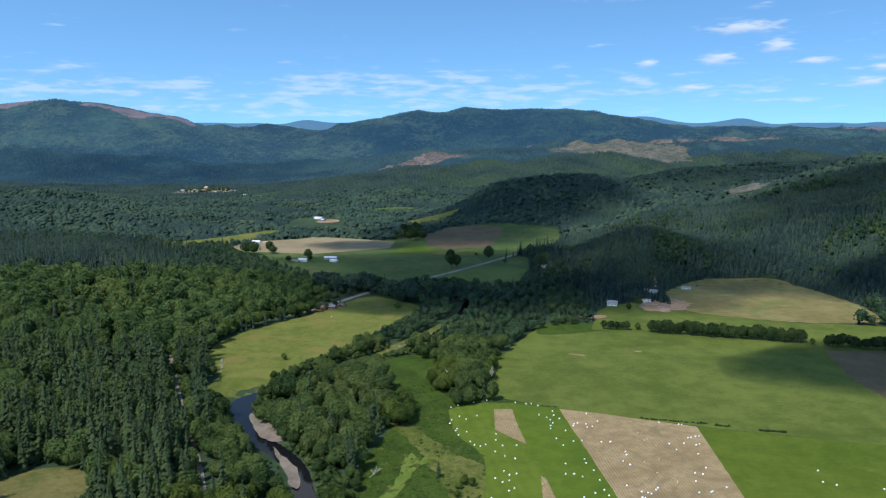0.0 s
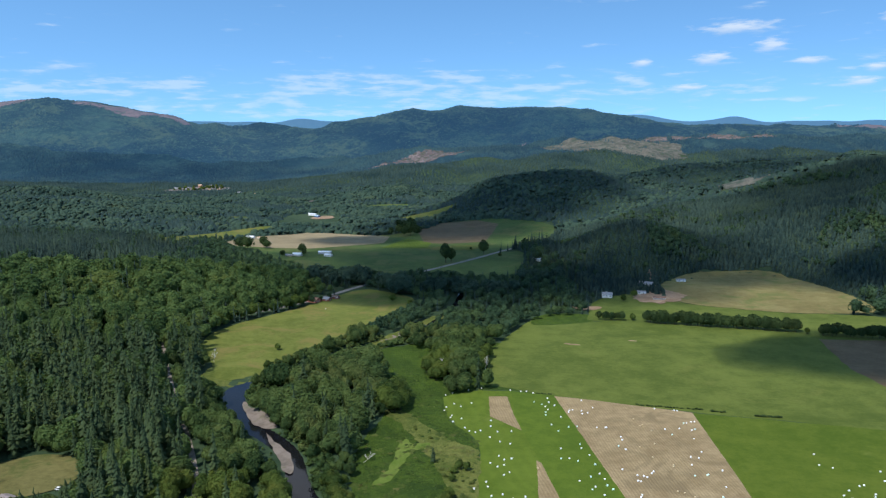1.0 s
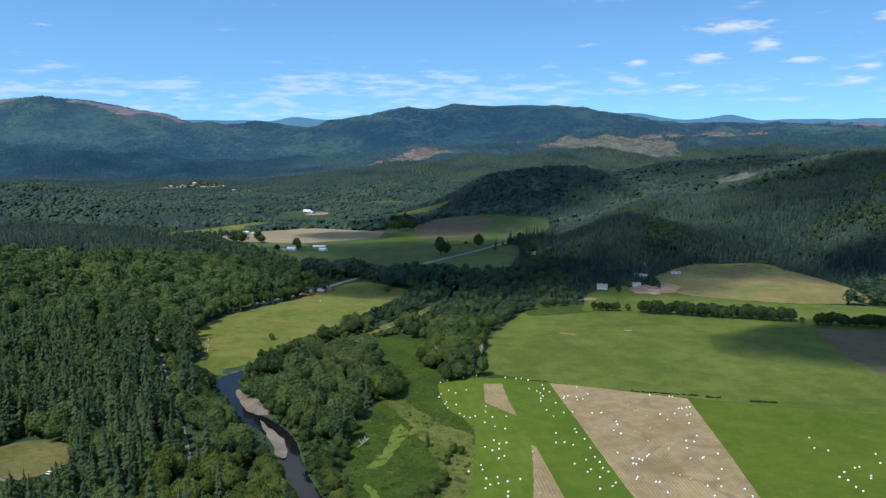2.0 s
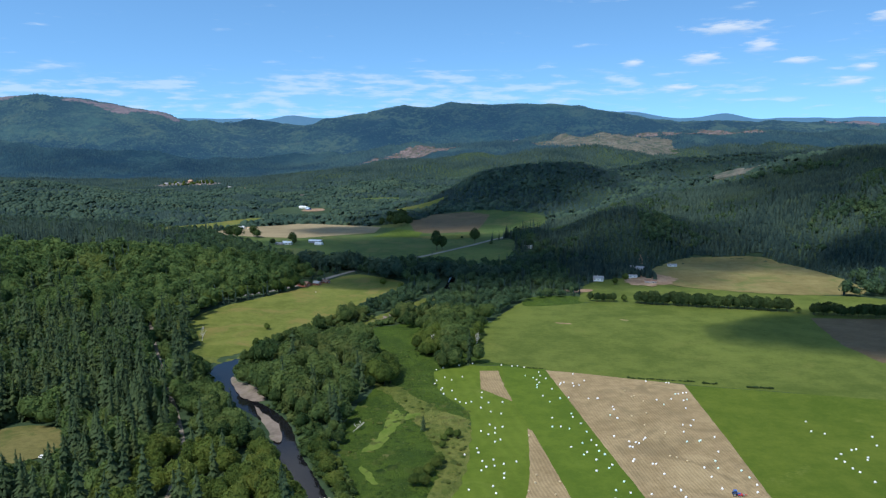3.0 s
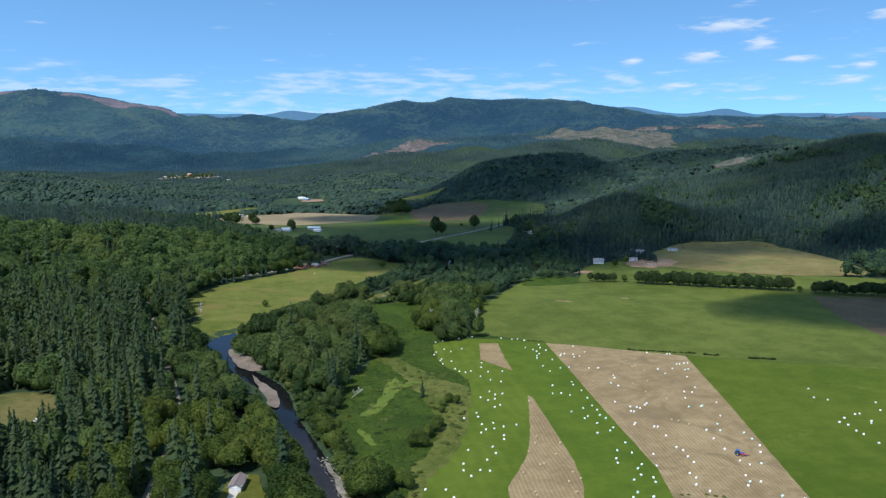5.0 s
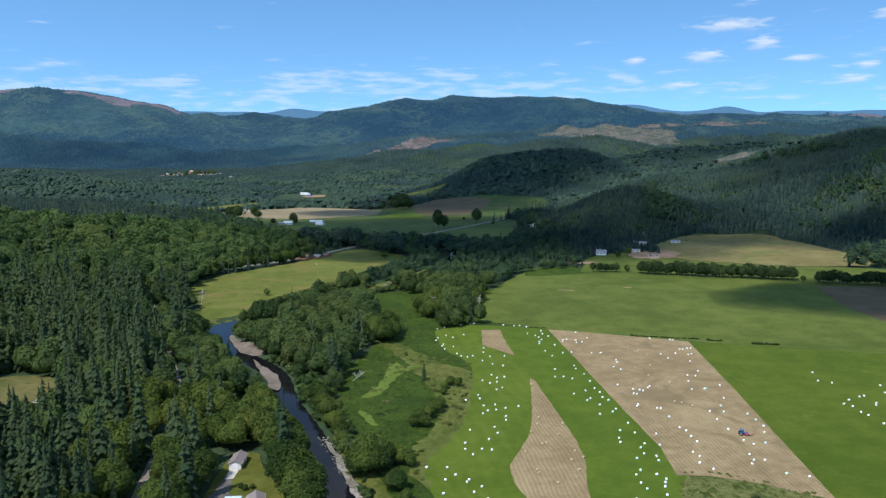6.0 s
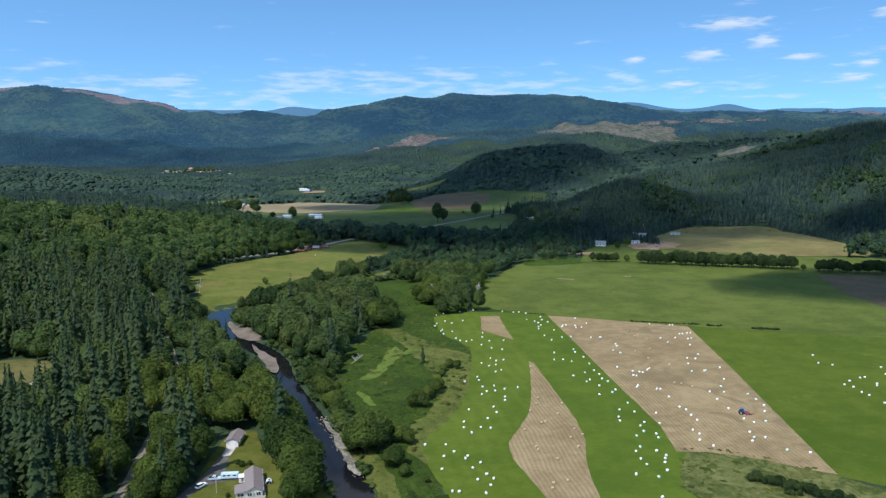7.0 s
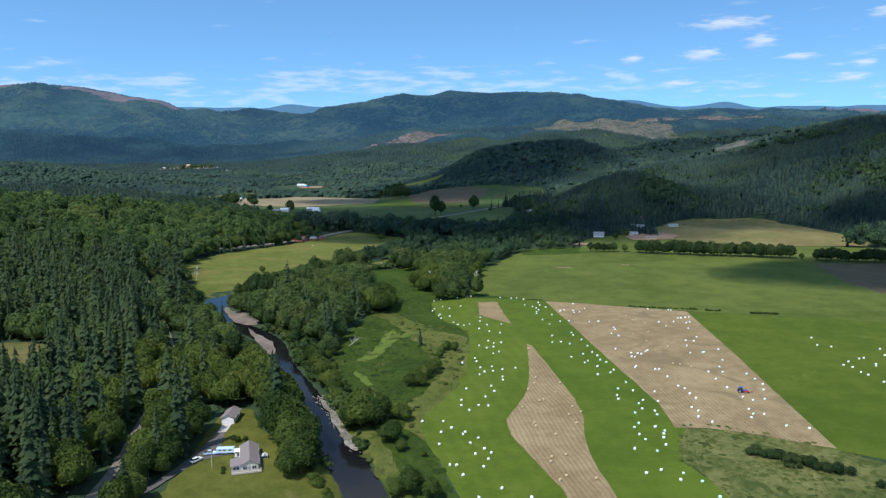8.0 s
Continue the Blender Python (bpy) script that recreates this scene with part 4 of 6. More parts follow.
def leafiness(x, y):
    p = np.where(y < 720, 0.48, 0.30) + 0.5 * np.clip(wobble(x, y, 60, 3.0), -0.3, 1) + 0.15 * wobble(x, y, 18, 4.0)
    p = np.where(inside(DEC_BAND, x, y), 0.95, p)
    p = np.where(inside(BANK_WEST, x, y), 0.72, p)
    riparian = np.minimum(away(river_line, x, y), away(river_up_line, x, y)) < 75
    p = np.where(riparian & (x > -150), 0.93, p)
    p = np.where((x > -165) & (x < 140) & (y > 430) & (y < 900), np.where((x > -105) & (y < 560), 0.86, 1.0), p)
    p = np.where((y > 820) & (y < 1100) & (x > -120) & (x < 170), 0.7, p)
    p = np.where((x > 180) & (y > 900), np.where(inside(BRIGHT_STAND, x, y) | inside(BRIGHT_EDGE, x, y), np.clip(0.5 + 0.8 * wobble(x, y, 40, 7.0), 0.1, 0.92), np.clip(p - 0.3, 0, 1) * 0.5), p)
    p = np.where((x > -470) & (x < -180) & (y > 1040) & (y < 1400), 0.92, p)
    p = np.where((x < -400) & (y > 850) & (y < 1300) & ~inside(DEC_BAND, x, y), 0.05, p)
    return p


TREES = {}


GLADE, HAY_MEADOW = np.array(CLEARING, float), np.array(LEFT_FIELD, float)
LOWER_BAR = np.array(((-127, 474), (-113, 467), (-101, 448), (-89, 430), (-85, 408), (-92, 408), (-101, 428), (-116, 452)))


def kept_low(x, y, tall):
    """Caps trees to fit the camera's view, so water, road, clearing and hay meadow show past them."""
    far = np.hypot(x, y)
    cap = np.full(len(x), 99.0)
    for s in np.arange(110.0, 1.0, -2.0):
        qx, qy = x * (1 + s / far), y * (1 + s / far)
        cap = np.where(inside(GLADE, qx, qy), 1.0 + s * 172 / far, cap)
        if s > 64:
            continue
        over = (away(river_line, qx, qy) < 6.0) & (y < 560)
        shut = (qy > 455) & (qy < 548)
        cap = np.where((over & ~shut) | inside(LOWER_BAR, qx, qy), 2.0 + s * 112 / far, cap)
        cap = np.where(over & shut, np.minimum(cap, 2.0 + s * 174 / far), cap)
        over = (away(road_line, qx, qy) < 4.0) & (qy < 305)
        cap = np.where(over, np.minimum(cap, 1.5 + s * 116 / far), cap)
        if s < 36:
            cap = np.where(inside(HAY_MEADOW, qx, qy), np.minimum(cap, 4.0 + s * 140 / far), cap)
        over = away(river_up_line, qx, qy) < 3.0
        cap = np.where(over & (((qy > 655) & (qy < 712)) | ((qy > 852) & (qy < 872))), np.minimum(cap, 3.0 + s * 200 / far), cap)
    bank = np.interp(y, [p[1] for p in RIVER[:3:-1]], [p[0] for p in RIVER[:3:-1]])
    cap = np.where((x > bank) & (x < bank + 60) & (y < 425), np.minimum(cap, 7.0 + 2.5 * wobble(x, y, 5.0, 2.0)), cap)
    reach = np.maximum((away(river_line, x, y) - 6.0) / 0.42, 1.2)
    cap = np.where(y < 500, np.minimum(cap, reach), cap)
    reach = np.maximum((away(road_line, x, y) + 0.5) / 0.36, 1.2)
    cap = np.where(y < 305, np.minimum(cap, reach), cap)
    return np.minimum(tall, np.maximum(cap, 1.2))


def plant_near():
    x, y = scatter(-560, 560, 212, 720, 6.2)
    keep = (rng.random(len(x)) < 0.94) & ~((x > -20) & (y < 540))
    x, y = x[keep], y[keep]
    leafy = rng.random(len(x)) < leafiness(x, y)
    TREES["near_broad"], TREES["near_con"] = (x[leafy], y[leafy]), (x[~leafy], y[~leafy])


plant_near()
bx, by = TREES["near_broad"]
thin = rng.random(len(bx)) < 0.47
bx, by = bx[thin], by[thin]
single = (bx > -150) & (by < 455)
TREES["single_broad"] = (bx[single][:112], by[single][:112])
bx, by = np.r_[bx[~single], bx[single][112:]], np.r_[by[~single], by[single][112:]]
bank = inside(BANK_WEST, bx, by) | ((bx > -150) & (by < 720))
wood("near_broadleaf_wood", BRO_NEAR, bx[~bank], by[~bank], kept_low(bx[~bank], by[~bank], rng.uniform(12, 25, (~bank).sum())), BROADLEAF, "green broadleaf trees mixed through the near forest")
wood("riverbank_wood", BRO_NEAR, bx[bank], by[bank], kept_low(bx[bank], by[bank], rng.uniform(9, 20, bank.sum())), RIPARIAN, "green alders and willows along the river", 1.05)
cx, cy = TREES["near_con"]
single = (cx > -190) & (cy < 405)
TREES["single_con"] = (cx[single][:290], cy[single][:290])
cx, cy = np.r_[cx[~single], cx[single][290:]], np.r_[cy[~single], cy[single][290:]]
tall = kept_low(cx, cy, rng.uniform(14, 40, len(cx)) * np.where(cx > -100, 0.75, 1.0))
front = cy < 450
wood("near_conifer_wood", CON_NEAR, cx[front], cy[front], tall[front], CONIFER, "tall dark conifers of the near forest", 1.1)
wood("back_conifer_wood", CON_BACK, cx[~front], cy[~front], tall[~front], CONIFER, "tall dark conifers deeper in the forest", 1.15)

def stand(x, y, size=140.0, seed=2.0):
    """Height of a stand against its neighbours: old woods, pole stands and young plantations."""
    return np.clip(0.8 + 0.42 * wobble(x, y, size, seed), 0.45, 1.15)


x, y = scatter(-1050, 1050, 720, 1450, 8.3)
x, y = x[(x < 200) | (y < 900)], y[(x < 200) | (y < 900)]
leafy = rng.random(len(x)) < leafiness(x, y)
some = leafy & (rng.random(len(x)) < 0.72)
band = inside(DEC_BAND, x, y)
west, some = some & band, some & ~band
low = np.where(((np.abs(x + 60) < 260) & (y < 1120)) | ((x > -480) & (x < -180) & (y > 1040)), 0.68, 1.0)
wood("western_broadleaf_wood", BRO_MID, x[west], y[west], rng.uniform(7, 24, west.sum()), BROADLEAF, "yellow-green broadleaf wood on a low hill")
wood("valley_broadleaf_wood", BRO_MID, x[some], y[some], kept_low(x[some], y[some], rng.uniform(11, 21, some.sum()) * low[some]), MID_BROADLEAF, "green broadleaf woods on the valley floor")
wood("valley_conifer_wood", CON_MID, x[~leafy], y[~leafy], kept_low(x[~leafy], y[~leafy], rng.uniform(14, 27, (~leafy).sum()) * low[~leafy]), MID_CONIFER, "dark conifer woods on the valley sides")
for x0, x1, y0, y1, n, low, high in ((-72, 0, 925, 962, 20, 12, 28), (0, 104, 915, 965, 26, 9, 25), (-175, -92, 985, 1025, 24, 11, 27), (108, 175, 985, 1040, 18, 9, 22)):
    wood("copse", BRO_MID, rng.uniform(x0, x1, n), rng.uniform(y0, y1, n), rng.uniform(low, high, n), SHADED_COPSE_LEAF, "green copse between the valley fields, cloud shade put into its colour", 1.15)
x, y = scatter(200, 1050, 900, 1500, 5.8)
leafy = rng.random(len(x)) < leafiness(x, y) * 0.9
tall = stand(x, y)
some = leafy
wood("hillside_broadleaf_wood", BRO_LOW, x[some], y[some], rng.uniform(7, 13, some.sum()), MID_BROADLEAF, "broadleaf patches among the hillside conifers", 1.05)
wood("hillside_conifer_wood", CON_FAR, x[~leafy], y[~leafy], rng.uniform(9, 15, (~leafy).sum()) * tall[~leafy], MID_CONIFER, "dense conifer plantation on the eastern hillside", 1.1)
x, y = scatter(-1900, 1900, 1450, 2750, 8.8)
x, y = x[(x < 200) | (y > 1500)], y[(x < 200) | (y > 1500)]
patchy = np.clip(0.55 + 0.9 * wobble(x, y, 95, 4.0), 0.06, 0.95) * np.where(x > 150, 0.5, 1.0)
leafy = rng.random(len(x)) < patchy
tall = stand(x, y, 120, 6.0)
wood("hill_broadleaf_wood", BRO_FAR, x[leafy], y[leafy], rng.uniform(4.5, 11, leafy.sum()), HAZY_BROADLEAF, "broadleaf woods on the farther plain", 1.8)
wood("hill_conifer_wood", CON_HILL, x[~leafy], y[~leafy], rng.uniform(6, 11, (~leafy).sum()) * tall[~leafy], HAZY_CONIFER, "conifer woods on the farther plain", 1.5)
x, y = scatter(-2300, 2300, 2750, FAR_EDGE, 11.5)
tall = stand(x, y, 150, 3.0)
wood("plain_wood", CON_HILL, x, y, rng.uniform(8, 15, len(x)) * tall, HAZY_CONIFER, "conifer forest at the valley's far end")
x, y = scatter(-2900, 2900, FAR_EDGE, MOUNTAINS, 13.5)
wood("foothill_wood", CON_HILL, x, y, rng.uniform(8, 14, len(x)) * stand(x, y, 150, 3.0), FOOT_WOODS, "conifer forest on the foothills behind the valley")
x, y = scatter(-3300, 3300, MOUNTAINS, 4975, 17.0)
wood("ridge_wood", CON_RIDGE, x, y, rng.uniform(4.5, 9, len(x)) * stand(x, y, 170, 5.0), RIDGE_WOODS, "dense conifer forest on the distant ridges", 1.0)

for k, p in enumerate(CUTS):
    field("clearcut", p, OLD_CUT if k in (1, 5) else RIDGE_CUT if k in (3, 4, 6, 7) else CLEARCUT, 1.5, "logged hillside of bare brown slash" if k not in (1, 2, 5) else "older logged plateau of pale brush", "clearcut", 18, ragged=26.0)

# scrub on the meadow's edge and along the water
gx, gy = np.meshgrid(np.arange(-200, 60, 3.4), np.arange(215, 720, 3.4))
x, y = gx.ravel() + rng.uniform(-1.6, 1.6, gx.size), gy.ravel() + rng.uniform(-1.6, 1.6, gx.size)
d = np.minimum(away(river_line, x, y), away(river_up_line, x, y))
keep = (d < 22) & (d > 7.4) & ~inside(np.array(HOUSE_LAWN, float), x, y) & ~inside(np.array(MEADOW_PATCH, float), x, y) & ~inside(np.array(LEFT_FIELD, float), x, y) & (rng.random(len(x)) < 0.8)
bars = [np.array(((-153, 530), (-144, 536), (-106, 492), (-104, 476), (-116, 476), (-148, 510))), np.array(((-130, 474), (-112, 470), (-86, 430), (-82, 405), (-94, 405), (-118, 450)))]
for bar in bars + [POOL_GAP]:
    keep &= ~inside(bar, x, y)
wood("bank_scrub", BRO_LOW, x[keep], y[keep], np.maximum(kept_low(x[keep], y[keep], rng.uniform(2.0, 5.5, keep.sum())), rng.uniform(1.0, 2.2, keep.sum())), RIPARIAN, "leafy scrub along the river banks", 1.5)
gx, gy = np.meshgrid(np.arange(-60, 40, 2.6), np.arange(215, 700, 2.6))
x, y = gx.ravel() + rng.uniform(-1.3, 1.3, gx.size), gy.ravel() + rng.uniform(-1.3, 1.3, gx.size)
thick = wobble(x, y, 9.0, 2.0) + 0.5 * wobble(x, y, 3.0, 6.0)
keep = inside(np.array(MEADOW_PATCH, float), x, y) & (thick > 0.25 - 0.9 * inside(np.array(BELT, float), x, y)) & ~inside(np.array(PALE_1, float), x, y) & (inside(np.array(BELT, float), x, y) | (wobble(x, y, 14.0, 9.0) > 0.55)) & (rng.random(len(x)) < 0.34)
wood("meadow_scrub", BRO_LOW, x[keep], y[keep], 0.35 + 1.5 * rng.random(keep.sum()) ** 3, SCRUB, "low leafy scrub and tussocks on the meadow", 2.4)

gx, gy = np.meshgrid(np.arange(-66, 40, 1.9), np.arange(215, 600, 1.9))
x, y = gx.ravel() + rng.uniform(-1.1, 1.1, gx.size), gy.ravel() + rng.uniform(-1.1, 1.1, gx.size)
rank = inside(np.array(MEADOW_PATCH, float), x, y) | inside(np.array(BANK_GRASS, float), x, y) | (inside(np.array(NORTH_MEADOW, float), x, y) & ~inside(np.array(CUT_FIELD, float), x, y))
keep = rank & (rng.random(len(x)) < 0.25 + 0.35 * np.clip(wobble(x, y, 7.0, 4.0), -0.5, 1))
tawny = inside(np.array(BELT, float), x, y) | inside(np.array(BANK_GRASS, float), x, y) | inside(np.array(PALE_1, float), x, y) | inside(np.array(PALE_2, float), x, y)
tawny ^= rng.random(len(x)) < 0.07
TUFT = [cone(6, s, -0.1, 1.0, 0.45) for s in (1.1, 1.5, 2.0)]
wood("meadow_tussocks", TUFT, x[keep & ~tawny], y[keep & ~tawny], 0.35 + 0.9 * rng.random((keep & ~tawny).sum()) ** 2, MEADOW_TUFT, "rank green tussocks on the meadow", 1.3, 0.0)
wood("tawny_tussocks", TUFT, x[keep & tawny], y[keep & tawny], 0.3 + 0.9 * rng.random((keep & tawny).sum()) ** 2, SCRUB, "tawny tussocks of rough grass", 1.3, 0.0)

x, y = rng.uniform(-56, -22, 2600), rng.uniform(276, 346, 2600)
d = away(np.array(((-50, 342), (-44, 329), (-38, 311), (-32, 296), (-26, 281))), x, y)
keep = d < rng.uniform(0, 3.6, 2600)
STONE = [cone(6, s, -0.3, 0.7, 0.5) for s in (0.8, 1.1, 1.4)]
wood("riffle_stones", STONE, x[keep], y[keep], rng.uniform(0.10, 0.34, keep.sum()), PALE_STONE, "pale boulders and cobbles in the riffle", 1.0, -0.15, -1.25)

x, y = rng.uniform(95, 230, 5200), rng.uniform(190, 300, 5200)
keep = inside(np.array(ROUGH_FIELD, float), x, y) & (rng.random(5200) < 0.45 + 0.5 * np.clip(wobble(x, y, 8.0, 3.0), -0.6, 1))
wood("rough_tussocks", TUFT, x[keep], y[keep], 0.25 + 0.6 * rng.random(keep.sum()) ** 2, SCRUB, "pale tussocks on the rough grass", 1.3, 0.0)


# ---- things: helpers ----
def part(name, bm, mat, parent, label=""):
    """Links a bmesh as one mesh object under a thing or a part."""
    me = bpy.data.meshes.new(name)
    bmesh.ops.recalc_face_normals(bm, faces=bm.faces)
    bm.to_mesh(me)
    bm.free()
    me.materials.append(mat)
    ob = new(name, me)
    ob.parent = parent
    return tagged(ob, label) if label else ob


def block(bm, x0, x1, y0, y1, z0, z1, soft=0.0):
    made = bmesh.ops.create_cube(bm, size=1.0, matrix=Matrix.Translation(((x0 + x1) / 2, (y0 + y1) / 2, (z0 + z1) / 2)) @ Matrix.Diagonal((x1 - x0, y1 - y0, z1 - z0, 1)))
    if soft:
        edges = list({e for v in made["verts"] for e in v.link_edges})
        bmesh.ops.bevel(bm, geom=edges, offset=soft, segments=2, affect="EDGES", profile=0.6)
    return bm


def box(*a, soft=0.0):
    return block(bmesh.new(), *a, soft=soft)


def drum(radius, depth, m, sides=18, soft=0.0):
    """A round body along local z."""
    bm = bmesh.new()
    bmesh.ops.create_cone(bm, cap_ends=True, segments=sides, radius1=radius, radius2=radius, depth=depth, matrix=m)
    if soft:
        rim = [e for e in bm.edges if len(e.link_faces) == 2 and any(len(f.verts) > 4 for f in e.link_faces)]
        bmesh.ops.bevel(bm, geom=rim, offset=soft, segments=2, affect="EDGES", profile=0.5)
    return bm


def loft(bm, sections):
    """Skin over rings of equal length, closed at both ends."""
    rings = [[bm.verts.new(p) for p in s] for s in sections]
    n = len(rings[0])
    for a, b in zip(rings[:-1], rings[1:]):
        for k in range(n):
            bm.faces.new((a[k], a[(k + 1) % n], b[(k + 1) % n], b[k]))
    bm.faces.new(rings[0][::-1])
    bm.faces.new(rings[-1])
    return bm


def base(name, x, y, turn, label, category, group="", z=None):
    ob = new(name)
    ob.empty_display_size = 0.5
    ob.matrix_world = pose(x, y, ground_at(x, y) + 0.25 if z is None else z, 0, 0, turn)
    return tagged(ob, label, category, group)


WHITE_PAINT = plain("white_paint", (0.80, 0.80, 0.79), 0.55, vary=0.06)
CREAM = plain("cream_siding", (0.62, 0.57, 0.48), 0.6, vary=0.08)
GREY_SIDING = plain("grey_siding", (0.30, 0.31, 0.33), 0.6, vary=0.08)
TAN_WALL = plain("tan_siding", (0.42, 0.30, 0.19), 0.7, vary=0.1)
RUST_WALL = plain("rust_siding", (0.38, 0.17, 0.12), 0.7, vary=0.12)
RED_SIDING = plain("rust_red_siding", (0.30, 0.10, 0.07), 0.7, vary=0.15)
MAUVE_ROOF = plain("mauve_metal_roof", (0.245, 0.205, 0.205), 0.5, vary=0.12, scale=0.6)
GREY_ROOF = plain("grey_roof", (0.30, 0.30, 0.31), 0.6, vary=0.12)
PALE_ROOF = plain("pale_metal_roof", (0.72, 0.76, 0.80), 0.4, vary=0.06)
BROWN_ROOF = plain("brown_shingles", (0.20, 0.12, 0.09), 0.8, vary=0.2)
TAN_ROOF = plain("tan_roof", (0.46, 0.32, 0.21), 0.7, vary=0.1)
DARK_GLASS = plain("window_glass", (0.03, 0.04, 0.05), 0.08, vary=0.05, spec=0.8)
TRIM = plain("white_trim", (0.82, 0.82, 0.82), 0.5, vary=0.04)
DECK_WOOD = plain("weathered_deck", (0.40, 0.36, 0.32), 0.8, vary=0.15, scale=2)
CONCRETE = plain("concrete", (0.52, 0.49, 0.45), 0.85, vary=0.12, scale=0.8)
RUBBER = plain("tyre_rubber", (0.02, 0.02, 0.02), 0.85, vary=0.1)
STEEL = plain("wheel_steel", (0.55, 0.55, 0.56), 0.35, metal=0.8, vary=0.05)
BLUE_CAR = plain("pale_blue_car_paint", (0.50, 0.66, 0.80), 0.25, vary=0.02)
WHITE_CAR = plain("white_car_paint", (0.83, 0.84, 0.85), 0.25, vary=0.02)
BLUE_PAINT = plain("tractor_blue", (0.03, 0.11, 0.36), 0.3, vary=0.05)
RED_PAINT = plain("implement_red", (0.42, 0.03, 0.03), 0.4, vary=0.1)


def window(house, x, y, z, w, h, face):
    """A framed pane set in a wall; face: the outward way along x or y."""
    t = 0.08
    if face[0]:
        frame_bm = box(x - t, x + t, y - w / 2 - 0.1, y + w / 2 + 0.1, z - h / 2 - 0.1, z + h / 2 + 0.1, soft=0.02)
        pane = box(x + face[0] * 0.03, x + face[0] * 0.10, y - w / 2, y + w / 2, z - h / 2, z + h / 2)
        bar = box(x + face[0] * 0.06, x + face[0] * 0.12, y - 0.04, y + 0.04, z - h / 2, z + h / 2)
    else:
        frame_bm = box(x - w / 2 - 0.1, x + w / 2 + 0.1, y - t, y + t, z - h / 2 - 0.1, z + h / 2 + 0.1, soft=0.02)
        pane = box(x - w / 2, x + w / 2, y + face[1] * 0.03, y + face[1] * 0.10, z - h / 2, z + h / 2)
        bar = box(x - 0.04, x + 0.04, y + face[1] * 0.06, y + face[1] * 0.12, z - h / 2, z + h / 2)
    w_ob = part("window", frame_bm, TRIM, house)
    part("pane", pane, DARK_GLASS, w_ob, "dark glass pane")
    part("glazing_bar", bar, TRIM, w_ob)


def gable_walls(w, l, eave, rise):
    bm = bmesh.new()
    s = [(-w / 2, 0, -0.6), (w / 2, 0, -0.6), (w / 2, 0, eave), (0, 0, eave + rise), (-w / 2, 0, eave)]
    return loft(bm, [[(x, -l / 2, z) for x, _, z in s], [(x, l / 2, z) for x, _, z in s]])


def roof_slab(w, l, eave, rise, over=0.45, thick=0.16, side=1):
    """One sloping side of a gable roof."""
    bm = bmesh.new()
    k = rise / (w / 2)
    out = w / 2 + over
    s = [(0, eave + rise + 0.03), (side * out, eave - k * over + 0.03), (side * out, eave - k * over + 0.03 + thick), (0, eave + rise + 0.03 + thick)]
    return loft(bm, [[(x, -l / 2 - over, z) for x, z in s], [(x, l / 2 + over, z) for x, z in s]])


def house(name, x, y, turn, w, l, eave, rise, wall, roof, label, category="house", group="", side_windows=3, front=True, chimney=False, big_door=False, z=None):
    h = base(name, x, y, turn, label, category, group, z)
    part("wall", gable_walls(w, l, eave, rise), wall, h)
    part("roof", roof_slab(w, l, eave, rise, side=-1), roof, h)
    part("roof", roof_slab(w, l, eave, rise, side=1), roof, h)
    part("ridge_cap", box(-0.18, 0.18, -l / 2 - 0.46, l / 2 + 0.46, eave + rise + 0.14, eave + rise + 0.24, soft=0.03), roof, h)
    for s in (-1, 1):
        part("gutter", box(s * (w / 2 + 0.42), s * (w / 2 + 0.56), -l / 2 - 0.4, l / 2 + 0.4, eave - rise / (w / 2) * 0.45 - 0.05, eave - rise / (w / 2) * 0.45 + 0.08), TRIM, h)
        for k in range(side_windows):
            window(h, s * w / 2, -l / 2 + l * (k + 0.5) / side_windows, eave * 0.56, 1.3, 1.1, (s, 0))
    if big_door:
        d = part("garage_door", box(-w * 0.32, w * 0.32, -l / 2 - 0.07, -l / 2 + 0.05, 0, eave * 0.86, soft=0.02), TRIM, h, "white sectional garage door")
        for k in range(1, 4):
            part("door_groove", box(-w * 0.32, w * 0.32, -l / 2 - 0.08, -l / 2 - 0.06, eave * 0.215 * k - 0.02, eave * 0.215 * k + 0.02), GREY_ROOF, d)
    elif front:
        window(h, -w * 0.26, -l / 2, eave * 0.56, 1.5, 1.2, (0, -1))
        window(h, w * 0.27, -l / 2, eave * 0.56, 1.5, 1.2, (0, -1))
        d = part("door", box(-0.45, 0.45, -l / 2 - 0.06, -l / 2 + 0.05, 0, 2.05, soft=0.02), GREY_SIDING, h, "grey panelled front door")
        part("door_handle", box(0.3, 0.36, -l / 2 - 0.12, -l / 2 - 0.05, 0.98, 1.06, soft=0.01), STEEL, d)
    if chimney:
        part("chimney", box(w * 0.12, w * 0.12 + 0.6, l * 0.1, l * 0.1 + 0.6, eave, eave + rise + 0.9, soft=0.03), CONCRETE, h)
    return h


def wheel(parent, x, y, r, w):
    tyre = part("wheel", drum(r, w, pose(x, y, r, 0, 90, 0), 20, soft=min(0.05, w * 0.2)), RUBBER, parent)
    part("rim", drum(r * 0.58, w * 1.06, pose(x, y, r, 0, 90, 0), 14), STEEL, tyre, "grey steel rim")


